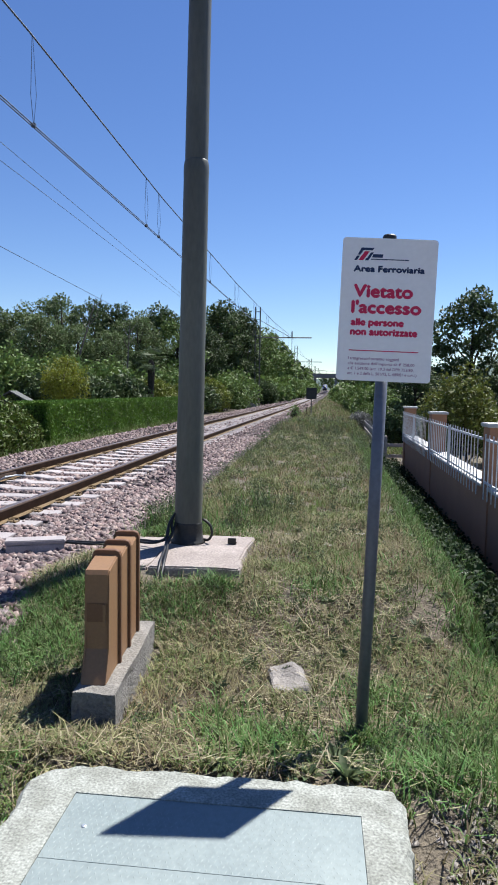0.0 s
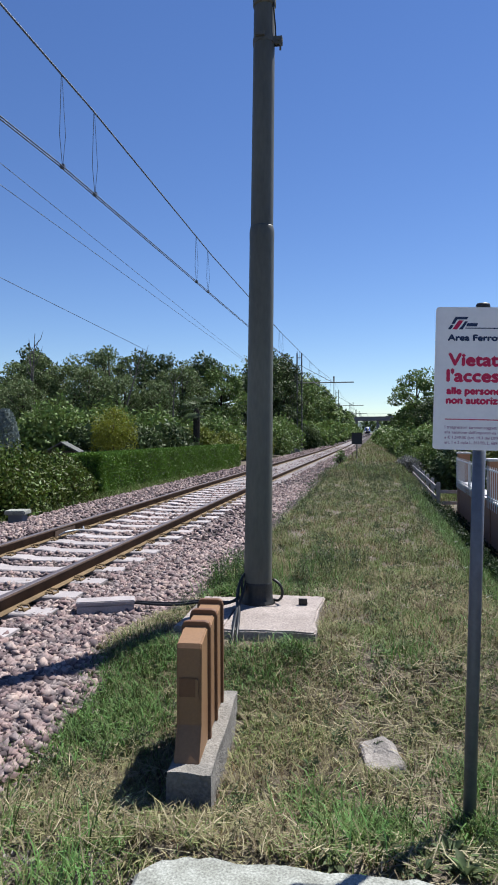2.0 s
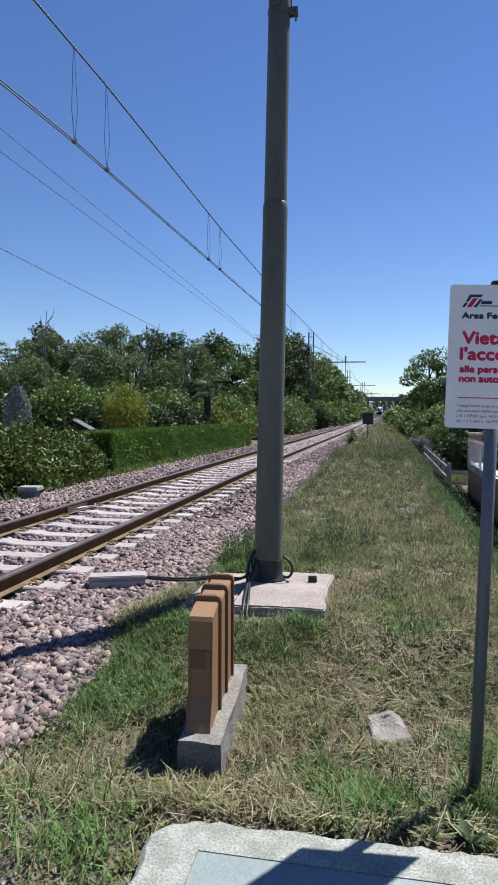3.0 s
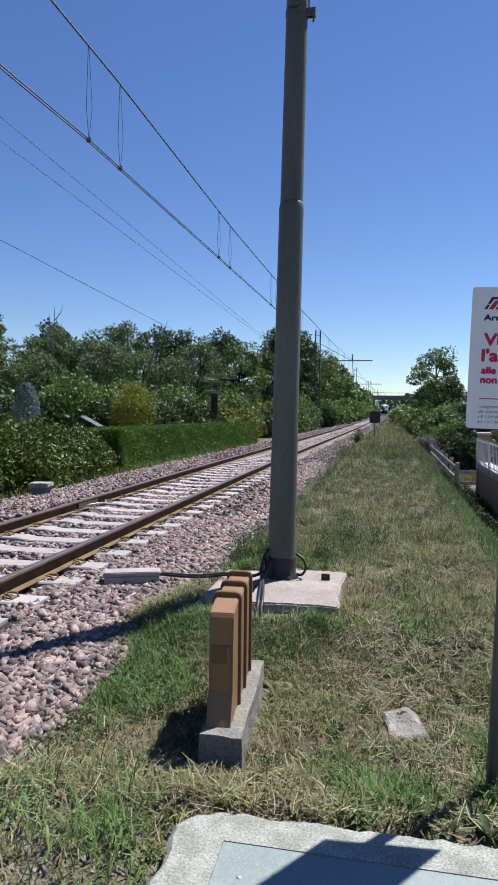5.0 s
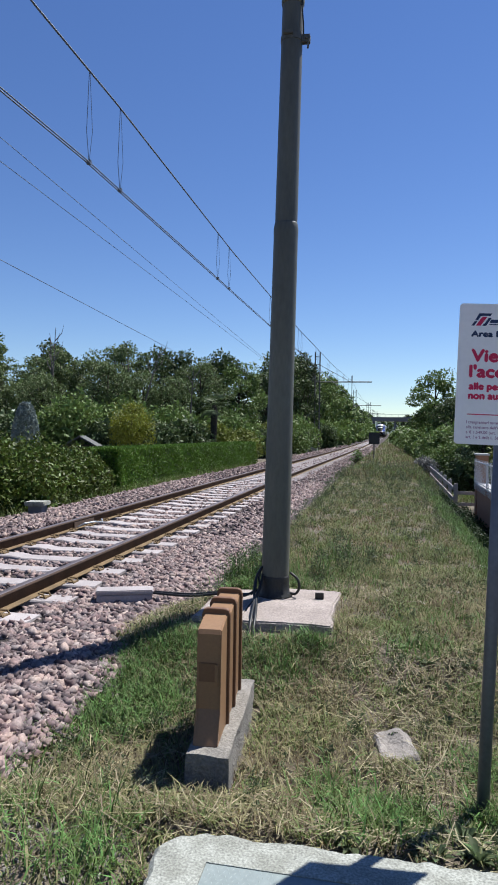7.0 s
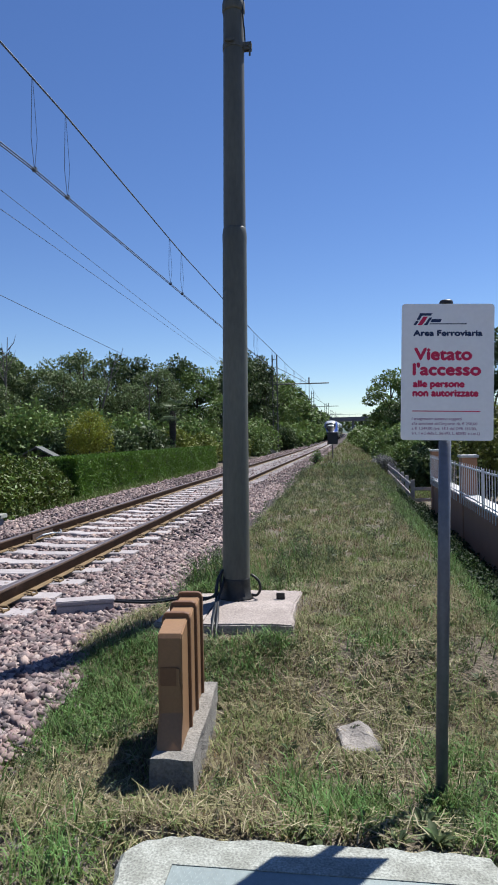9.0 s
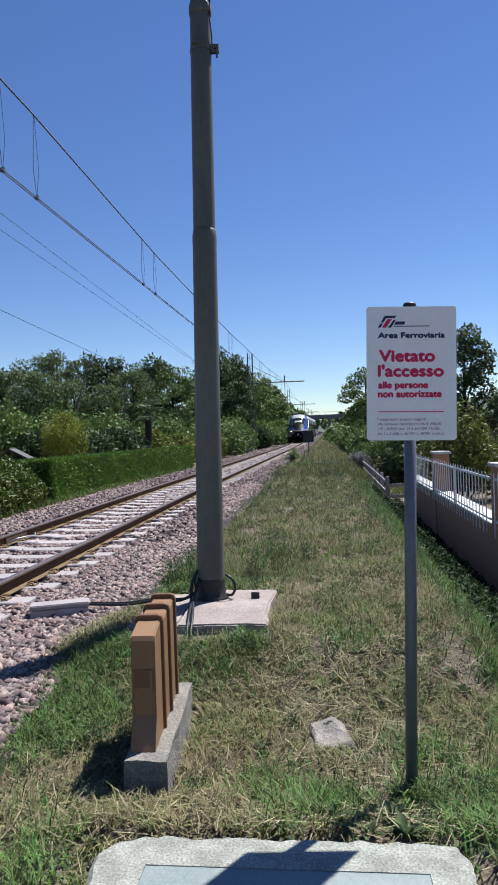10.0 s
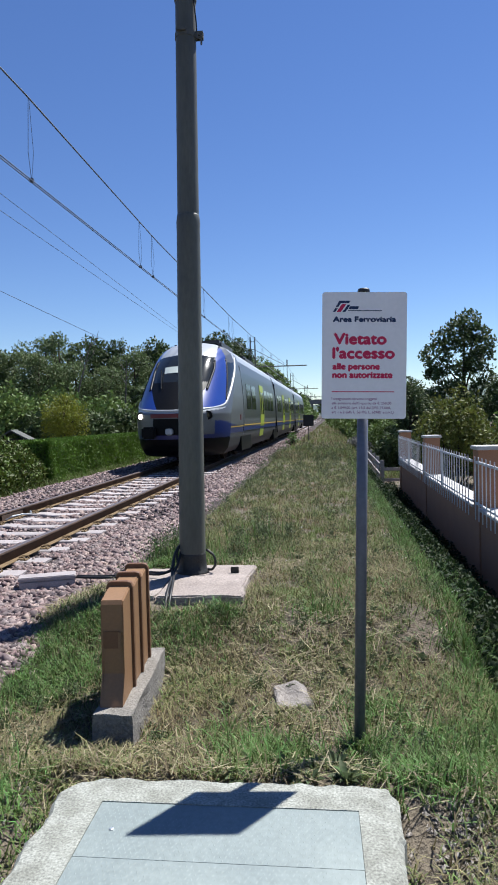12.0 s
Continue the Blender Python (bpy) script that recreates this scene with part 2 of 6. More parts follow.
# ---- the plan ----
def track_x(y):
    """Centre line of the track: it bends gently towards the wall's side."""
    return -4.3 + 0.0268 * 5.0 * math.log1p(math.exp(min(60, (y - 17.0) / 5.0)))


def rise(y):
    return 0.0062 * 12.0 * math.log1p(math.exp(min(60, (y - 62.0) / 12.0)))


def smooth(a, b, t):
    t = min(1.0, max(0.0, (t - a) / (b - a)))
    return t * t * (3 - 2 * t)


RAIL_TOP, SLEEPER_TOP = 0.10, -0.045


def shift(y):
    """How far the long lines have moved over by the distance y."""
    return track_x(max(y, 0)) + 4.3


def shoulder(y):
    """How much wider the ballast is past the pole's footing."""
    return -0.12 + 0.55 * smooth(4.3, 6.2, y)


def ground_z(x, y):
    q = x - shift(y)
    z = -0.07 + 0.025 * noise.noise(Vector((x * 0.9, y * 0.9, 0))) + 0.02 * noise.noise(Vector((x * 3.5, y * 3.5, 4)))
    z -= 0.10 * smooth(2.4, 2.95, y) * smooth(4.9, 4.0, y)
    z += 0.10 * smooth(3.6, 4.6, y)
    z -= 0.26 * smooth(0.45, 1.25, q) + 0.52 * smooth(1.2, 1.55, q)
    z -= 0.28 * smooth(-2.05 + shoulder(y), -2.7 + shoulder(y), q)
    if -1.35 < x < 0.2 and y < 2.5:
        z -= 0.05
    return z + rise(y)
# ---- ground ----
def build_ground():
    def steps(marks):
        out = []
        for a, b, d in marks:
            out += list(np.arange(a, b - 1e-6, d))
        return out + [marks[-1][1]]
    xs = steps([(-900, -200, 140), (-200, -40, 20), (-40, -10, 3), (-10, -3, 0.35), (-3, 2.6, 0.08), (2.6, 8, 0.45), (8, 40, 4), (40, 200, 20), (200, 900, 140)])
    ys = steps([(-500, -60, 110), (-60, -6, 6), (-6, 1, 0.35), (1, 9, 0.08), (9, 30, 0.3), (30, 90, 1.5), (90, 300, 7), (300, 1600, 130)])
    verts = [(x, y, ground_z(x, y)) for y in ys for x in xs]
    n = len(xs)
    faces = [(j * n + i, j * n + i + 1, (j + 1) * n + i + 1, (j + 1) * n + i) for j in range(len(ys) - 1) for i in range(n - 1)]
    me = raw("ground", verts, faces, SOIL)
    for p in me.polygons:
        p.use_smooth = True
    tagged(new("ground", me), "dry trodden earth verge with bare patches and grass", "ground", kind="structure")


build_ground()


# ---- ballast ----
def bed_z(q, y):
    """Top of the ballast at q metres from the track's centre."""
    a = abs(q)
    z = SLEEPER_TOP - 0.05 if a < 1.0 else SLEEPER_TOP - 0.03 if a < 1.3 else SLEEPER_TOP + 0.005
    if a > 1.9:
        z -= (a - 1.9) * (0.22 - 0.10 * smooth(4.3, 6.2, y) if q > 0 else 0.12)
    return z + 0.02 * noise.noise(Vector((q * 2.2, y * 1.3, 9))) + rise(y)


def build_ballast():
    qs = [-3.0, -2.7, -2.3, -1.9, -1.5, -1.1, -0.9, -0.4, 0.0, 0.4, 0.9, 1.1, 1.4, 1.7, 2.0, 2.15, 2.3]
    ys = list(np.arange(-8, 30, 0.4)) + list(np.arange(30, 120, 3)) + list(np.arange(120, 561, 12))
    verts, faces = [], []
    for y in ys:
        c = track_x(y)
        for i, q in enumerate(qs):
            edge = i in (0, len(qs) - 1)
            verts.append((c + q + (shoulder(y) if q > 1.9 else 0) + (0.12 * noise.noise(Vector((y * 0.8, q, 2))) if abs(q) > 1.9 else 0), y, bed_z(q, y) - (0.35 if edge else 0)))
    n = len(qs)
    for j in range(len(ys) - 1):
        faces += [(j * n + i, j * n + i + 1, (j + 1) * n + i + 1, (j + 1) * n + i) for i in range(n - 1)]
    tagged(new("ballast_bed", raw("ballast_bed", verts, faces, BED_GAP_SHADE)), "dark ballast bed with the shade between stones in its colour", "ballast", kind="structure")


build_ballast()


def build_stones():
    """Crushed stones, each an uneven lump of its own shape."""
    rng = np.random.default_rng(3)
    lumps = []
    cube = np.array([(x, y, z) for x in (-1, 1) for y in (-1, 1) for z in (-1, 1)], float)
    quads = [(0, 1, 3, 2), (4, 6, 7, 5), (0, 4, 5, 1), (2, 3, 7, 6), (0, 2, 6, 4), (1, 5, 7, 3)]
    f = np.array([t for a, b, c, d in quads for t in ((a, b, c), (a, c, d))])
    for k in range(24):
        v = cube * rng.uniform(0.12, 1.0, size=(8, 3)) * np.array([1, rng.uniform(0.6, 0.95), rng.uniform(0.45, 0.8)])
        lumps.append((v, f))
    verts, faces, base = [], [], 0

    def scatter(count, y0, y1, size, q0=-2.75, q1=2.15, power=1.0):
        nonlocal base
        for _ in range(count):
            y = y0 + (y1 - y0) * rng.random() ** power
            q = rng.uniform(q0, q1)
            r = size * rng.uniform(0.6, 1.35)
            if q > 1.5:
                q = 1.5 + (q - 1.5) * (1 + shoulder(y) / 0.7)
            on_rail = abs(abs(q) - 0.75) < 0.11
            k = round(y / 0.6)
            on_sleeper = abs(y - k * 0.6) < 0.135 and abs(q) < 1.27
            if on_rail or (on_sleeper and rng.random() > 0.05):
                continue
            v, f = lumps[rng.integers(len(lumps))]
            a, b = rng.uniform(0, math.tau), rng.uniform(-0.6, 0.6)
            R = np.array(Euler((b, rng.uniform(-0.6, 0.6), a)).to_matrix())
            c = np.array([track_x(y) + q, y, bed_z(q, y) + r * rng.uniform(-0.15, 0.35)])
            verts.append(v @ R.T * r + c)
            faces.append(f + base)
            base += len(v)
    scatter(13000, -8.0, 3.0, 0.045)
    scatter(21000, 1.5, 9.0, 0.041, q0=0.5, q1=2.35)
    scatter(5000, 5.5, 20.0, 0.045, q0=1.6, q1=2.25)
    scatter(5000, 2.0, 9.0, 0.022, q0=0.5, q1=2.5)
    scatter(10000, 3.0, 12.0, 0.043, q0=-2.75, q1=0.8)
    scatter(13000, 9.0, 20.0, 0.048)
    scatter(8000, 20.0, 45.0, 0.055)
    scatter(3000, 45.0, 80.0, 0.085)
    tagged(new("ballast_stones", raw("ballast_stones", np.concatenate(verts), np.concatenate(faces), BALLAST)),
           "loose crushed pinkish grey ballast stones along the track", "ballast", kind="stuff")


build_stones()
# ---- railway track ----
def rail_strip(name, parent, q0, profile, mat, label=""):
    """A rail section swept along the track at q0 from its centre line."""
    ys = list(np.arange(-8, 60, 1.0)) + list(np.arange(60, 561, 8))
    verts, faces, n = [], [], len(profile)
    for y in ys:
        for q, z in profile:
            verts.append((track_x(y) + q0 + q, y, z + rise(y)))
    for j in range(len(ys) - 1):
        for i in range(n):
            k = (i + 1) % n
            faces.append((j * n + i, j * n + k, (j + 1) * n + k, (j + 1) * n + i))
    ob = new(name, raw(name, verts, faces, mat))
    ob.parent = parent
    return tagged(ob, label)


def build_track():
    track = thing("railway_track", "single railway track of rusty rails on pale concrete sleepers", "railway track")
    t = RAIL_TOP
    for q0 in (-0.75, 0.75):
        rail = rail_strip("rail", track, q0, [(-0.010, t - 0.128), (0.010, t - 0.128), (0.010, t - 0.042), (0.034, t - 0.034), (0.036, t - 0.006), (-0.036, t - 0.006), (-0.034, t - 0.034), (-0.010, t - 0.042)], RAIL_RUST, "dark rusty steel rail")
        rail_strip("rail_head", rail, q0, [(0.036, t - 0.006), (0.028, t), (-0.028, t), (-0.036, t - 0.006)], RAIL_STEEL, "worn brown running surface")
        rail_strip("rail_foot", rail, q0, [(-0.068, t - 0.146), (0.068, t - 0.146), (0.068, t - 0.136), (0.011, t - 0.127), (-0.011, t - 0.127), (-0.068, t - 0.136)], RAIL_FOOT, "ochre dusty rail foot")
    # one sleeper: dished between the rails, bevelled
    bm = bmesh.new()
    sect = [(-1.15, 0.0), (-0.45, 0.0), (-0.3, -0.022), (0.3, -0.022), (0.45, 0.0), (1.15, 0.0)]
    rows = []
    for x, dz in sect:
        rows.append([bm.verts.new((x, s * w, z)) for s, w, z in ((-1, 0.14, -0.16), (-1, 0.125, dz - 0.012), (-1, 0.113, dz), (1, 0.113, dz), (1, 0.125, dz - 0.012), (1, 0.14, -0.16))])
    for a, b in zip(rows, rows[1:]):
        for i in range(5):
            bm.faces.new((a[i], a[i + 1], b[i + 1], b[i]))
    bm.faces.new(rows[0]), bm.faces.new(rows[-1][::-1])
    sleeper = to_mesh("sleeper", bm, SLEEPER)
    clip = tube([(-0.05, -0.05, 0.0), (-0.03, -0.05, 0.035), (0.03, -0.03, 0.04), (0.045, 0.0, 0.03), (0.03, 0.03, 0.04), (-0.03, 0.05, 0.035), (-0.05, 0.05, 0.0)], 0.009, 5)
    box(-0.05, 0.02, -0.035, 0.035, 0.0, 0.014, bm=clip)
    clip = to_mesh("rail_clip", clip, RAIL_FOOT)
    rng = random.Random(5)
    for k in range(-6, 290):
        y = k * 0.6
        s = share("sleeper", sleeper, track, pose(track_x(y) + rng.uniform(-0.02, 0.02), y, SLEEPER_TOP + rise(y), 0, 0, rng.uniform(-0.8, 0.8)))
        if -2 < y < 16:
            for q in (-0.86, -0.64, 0.64, 0.86):
                share("rail_clip", clip, s, pose(q, 0, 0.0, 0, 0, 0 if abs(q) > 0.75 == (q > 0) else 180))
    far = bmesh.new()
    for k in range(290, 700):
        y = k * 0.6
        box(track_x(y) - 1.15, track_x(y) + 1.15, y - 0.12, y + 0.12, SLEEPER_TOP - 0.1 + rise(y), SLEEPER_TOP + rise(y), bm=far)
    ob = part("far_sleepers", far, SLEEPER, track, "far pale sleepers")
    tagged(ob, kind="stuff")
    # joint on the far rail, with its bond cable
    joint = box(-5.05 - 0.075, -5.05 - 0.05, 9.2, 9.9, -0.03, 0.06, 0.004)
    part("fishplate", joint, RAIL_RUST, track, "rusty bolted joint plate")
    joint = box(-5.05 + 0.04, -5.05 + 0.062, 9.2, 9.9, -0.03, 0.06, 0.004)
    part("fishplate", joint, RAIL_RUST, track, "rusty bolted joint plate")
    part("bond_cable", tube([(-4.98, 9.3, -0.02), (-4.9, 9.35, 0.03), (-4.82, 9.55, 0.035), (-4.8, 9.8, 0.0), (-4.9, 10.0, 0.02), (-4.98, 10.1, -0.02)], 0.012, 6), GALV, track, "grey bond cable")


build_track()
# ---- catenary pole, its footing and cables ----
POLE = (-1.305, 5.5)


def build_pole():
    pole = thing("catenary_pole", "tall grey-green tubular steel catenary pole on a concrete footing", "pole", (*POLE, 0.09))
    pole.matrix_basis = pose(*POLE, 0.09, 0, 0.85, 0)
    lower = lathe([(0.117, 0.17), (0.117, 0.175), (0.1165, 0.4), (0.108, 1.6), (0.1025, 3.02), (0.104, 3.06), (0.104, 3.11), (0.099, 3.15), (0.092, 3.17)], 40)
    part("lower_tube", lower, POLE_PAINT, pole, smooth=True)
    part("upper_tube", lathe([(0.0945, 3.15), (0.0945, 3.155), (0.0945, 3.3), (0.088, 5.045), (0.088, 5.05)], 40), POLE_PAINT, pole, smooth=True)
    part("joint_collar", lathe([(0.092, 4.98), (0.097, 5.0), (0.097, 5.06), (0.086, 5.1)], 40), POLE_PAINT, pole, smooth=True)
    part("top_tube", lathe([(0.083, 5.06), (0.083, 5.065), (0.079, 8.3), (0.06, 8.36), (0.01, 8.38)], 40), POLE_PAINT, pole, smooth=True)
    part("base_coat", lathe([(0.15, 0.0), (0.146, 0.015), (0.128, 0.03), (0.122, 0.12), (0.1195, 0.165), (0.1165, 0.18)], 40), BITUMEN, pole, "black bitumen-coated base", smooth=True)
    band = lathe([(0.0895, 4.67), (0.0945, 4.672), (0.0945, 4.715), (0.0895, 4.717)], 32)
    band = part("clamp_band", band, MAST_STEEL, pole, "dark steel clamp band")
    lug = box(0.085, 0.155, -0.03, -0.012, 4.66, 4.725, 0.003)
    part("clamp_lug", lug, MAST_STEEL, band)
    part("clamp_lug", box(0.085, 0.155, 0.0, 0.018, 4.66, 4.725, 0.003), MAST_STEEL, band)
    part("clamp_bolt", tube([(0.125, -0.05, 4.69), (0.125, 0.04, 4.69)], 0.011, 6), MAST_STEEL, band)
    part("clamp_bolt", tube([(0.14, -0.02, 4.61), (0.14, -0.02, 4.70)], 0.009, 6), MAST_STEEL, band)
    part("band_lock", box(-0.06, 0.02, -0.115, -0.085, 4.695, 4.725, 0.004), MAST_STEEL, band)
    part("earth_wire", tube([(0.10, -0.02, 4.72), (0.098, -0.03, 4.8), (0.083, -0.05, 4.95), (0.09, -0.03, 5.1), (0.083, 0.0, 5.5), (0.08, 0.0, 8.0)], 0.006, 6), BITUMEN, pole, "thin earth wire")


build_pole()

footing = thing("pole_footing", "cracked pale concrete footing slab under the pole", "footing")
for x0, x1, y0, y1, top, seed in ((-1.45, -0.77, 4.72, 5.78, 0.09, 0.0), (-1.83, -1.462, 4.80, 5.74, 0.066, 5.0)):
    slab = roughen(box(x0, x1, y0, y1, -0.16, top, 0.012), 0.0, 1, 14)
    for v in slab.verts:
        q = v.co * 4 + Vector((seed, 0, 0))
        edge = 0.035 if v.co.y < y0 + 0.03 or v.co.x > x1 - 0.03 and x1 > -1 else 0.006
        v.co += Vector((noise.noise(q), noise.noise(q + Vector((9, 0, 0))), 0)) * edge
        v.co.z += 0.010 * noise.noise(q * 0.6) + 0.005 * noise.noise(v.co * 26)
    part("slab_piece", slab, FOOTING, footing, "weathered pinkish concrete piece")
lid = part("steel_bracket", box(-0.955, -0.885, 5.46, 5.475, 0.088, 0.142, 0.002), BITUMEN)
box_bm = box(-0.955, -0.885, 5.46, 5.53, 0.088, 0.096, 0.002)
part("bracket_foot", box_bm, RAIL_RUST, lid)
tagged(lid, "small dark angle bracket standing on the concrete footing", "bracket")


def build_cables():
    rng = random.Random(2)
    runs = [
        [(-2.38, 5.50, 0.05), (-2.0, 5.45, 0.06), (-1.75, 5.42, 0.115), (-1.5, 5.33, 0.115), (-1.40, 5.36, 0.17), (-1.43, 5.40, 0.26), (-1.415, 5.44, 0.33)],
        [(-2.38, 5.46, 0.05), (-2.0, 5.38, 0.06), (-1.75, 5.36, 0.115), (-1.55, 5.28, 0.112), (-1.43, 5.30, 0.16), (-1.45, 5.38, 0.26), (-1.405, 5.45, 0.34)],
        [(-1.36, 4.58, -0.06), (-1.355, 4.66, 0.06), (-1.37, 4.80, 0.115), (-1.40, 5.05, 0.118), (-1.44, 5.28, 0.13), (-1.46, 5.38, 0.22), (-1.41, 5.46, 0.33)],
        [(-1.33, 4.58, -0.06), (-1.325, 4.66, 0.06), (-1.34, 4.80, 0.115), (-1.38, 5.05, 0.118), (-1.42, 5.24, 0.135), (-1.40, 5.36, 0.2), (-1.395, 5.46, 0.30)],
        [(-1.17, 5.46, 0.30), (-1.10, 5.44, 0.26), (-1.08, 5.44, 0.18), (-1.12, 5.46, 0.115), (-1.17, 5.52, 0.112)],
    ]
    for r in runs:
        pts = []
        for a, b in zip(r, r[1:]):
            pts += [Vector(a).lerp(Vector(b), s / 4) for s in range(4)]
        pts.append(Vector(r[-1]))
        for _ in range(3):
            pts = [pts[0]] + [(pts[i - 1] + pts[i] * 2 + pts[i + 1]) / 4 for i in range(1, len(pts) - 1)] + [pts[-1]]
        tagged(part("black_cable", tube(pts, 0.0115, 7), RUBBER, smooth=True), "black rubber cable running up the foot of the pole", "cable", group="cables at the pole")


build_cables()

# concrete trough lying across the shoulder of the ballast
trough = thing("cable_trough", "pale concrete cable trough lying on the ballast", "cable trough", (-2.40, 5.52, -0.02), 20)
part("trough_lid", roughen(box(-0.5, 0.0, -0.085, 0.085, 0.06, 0.10, 0.008), 0.004, 9, 3), SLEEPER, trough)
part("trough_side", box(-0.49, -0.01, -0.085, -0.05, -0.10, 0.057, 0.004), SLEEPER, trough)
part("trough_side", box(-0.49, -0.01, 0.05, 0.085, -0.10, 0.057, 0.004), SLEEPER, trough)
part("cable_stub", tube([(-0.1, 0.02, 0.0), (0.0, 0.12, 0.01), (0.12, 0.16, 0.0)], 0.014, 6), RUBBER, trough)


# ---- brown cable-head covers on a concrete plinth ----
def build_covers():
    plinth = roughen(box(-1.318, -1.122, 2.85, 3.78, -0.32, 0.02), 0.012, 9, 6)
    bmesh.ops.rotate(plinth, cent=(-1.225, 3.3, 0), matrix=Matrix.Rotation(radians(3.5), 3, "Z"), verts=plinth.verts)
    tagged(part("concrete_plinth", plinth, CONCRETE_ROUGH), "rough concrete plinth under the brown covers", "plinth")
    y0 = 3.0
    for k in range(3):
        cover = thing("cable_cover", "brown enamelled steel cable cover with a darker rim", "cable cover", (-1.228 - 0.0145 * k, y0 + 0.212 * k, 0.016), 4, group="brown covers on the plinth")
        w, h, d = 0.058, 0.56, 0.205
        bm = bmesh.new()
        # outline in the side view: a splayed foot, an upright front, a sloping top
        side = [(-0.075 if k == 0 else 0.0, 0.0), (-0.07 if k == 0 else 0.0, 0.012), (0.0, 0.15), (0.0, h - 0.055), (0.012, h - 0.035), (d, h), (d, 0.0)]
        a = [bm.verts.new((-w, y, z)) for y, z in side]
        b = [bm.verts.new((w, y, z)) for y, z in side]
        for i in range(len(side)):
            j = (i + 1) % len(side)
            bm.faces.new((a[i], a[j], b[j], b[i]))
        bm.faces.new(a[::-1]), bm.faces.new(b)
        bmesh.ops.bevel(bm, geom=[e for e in bm.edges if abs(e.verts[0].co.x - e.verts[1].co.x) < 1e-4], offset=0.006, segments=2, affect="EDGES")
        part("cover_body", bm, TERRACOTTA, cover)
        ring = bmesh.new()
        pr = [(-w - 0.014, 0.0), (-w - 0.014, h - 0.01), (-w - 0.004, h + 0.014), (-w + 0.014, h + 0.02), (w - 0.014, h + 0.02), (w + 0.004, h + 0.014), (w + 0.014, h - 0.01), (w + 0.014, 0.0)]
        f = [ring.verts.new((x, d - 0.032, z)) for x, z in pr]
        g = [ring.verts.new((x, d - 0.002, z)) for x, z in pr]
        for i in range(len(pr)):
            j = (i + 1) % len(pr)
            ring.faces.new((f[i], f[j], g[j], g[i]))
        ring.faces.new(f[::-1]), ring.faces.new(g)
        bmesh.ops.bevel(ring, geom=ring.edges[:], offset=0.003, segments=1, affect="EDGES")
        part("rim", ring, TERRA_DARK, cover, "dark brown rounded rim")
        if k == 0:
            part("recess_plate", box(-0.048, 0.04, -0.006, 0.004, 0.28, 0.37, 0.003), TERRA_DARK, cover, "dark brown square plate")
            part("plate_edge", box(0.03, 0.044, -0.012, 0.002, 0.275, 0.365, 0.002), TERRACOTTA, cover)


build_covers()

# ---- flat stone in the grass ----
bm = bmesh.new()
bmesh.ops.create_icosphere(bm, subdivisions=4, radius=1)
for v in bm.verts:
    q = Vector([math.copysign(abs(c) ** 0.5, c) for c in v.co])
    w = noise.noise_vector(q * 1.3 + Vector((3, 1, 2)))
    v.co = Vector((q.x * 0.108, q.y * 0.14, q.z * 0.05)) + w * 0.022 + noise.noise_vector(q * 7) * 0.004
bmesh.ops.rotate(bm, cent=(0, 0, 0), matrix=Euler((radians(7), radians(-3), radians(14))).to_matrix(), verts=bm.verts)
ob = tagged(part("flat_stone", bm, ROCK, smooth=False), "pale flat stone half sunk in the dry grass", "stone")
ob.location = (-0.342, 3.50, -0.185)


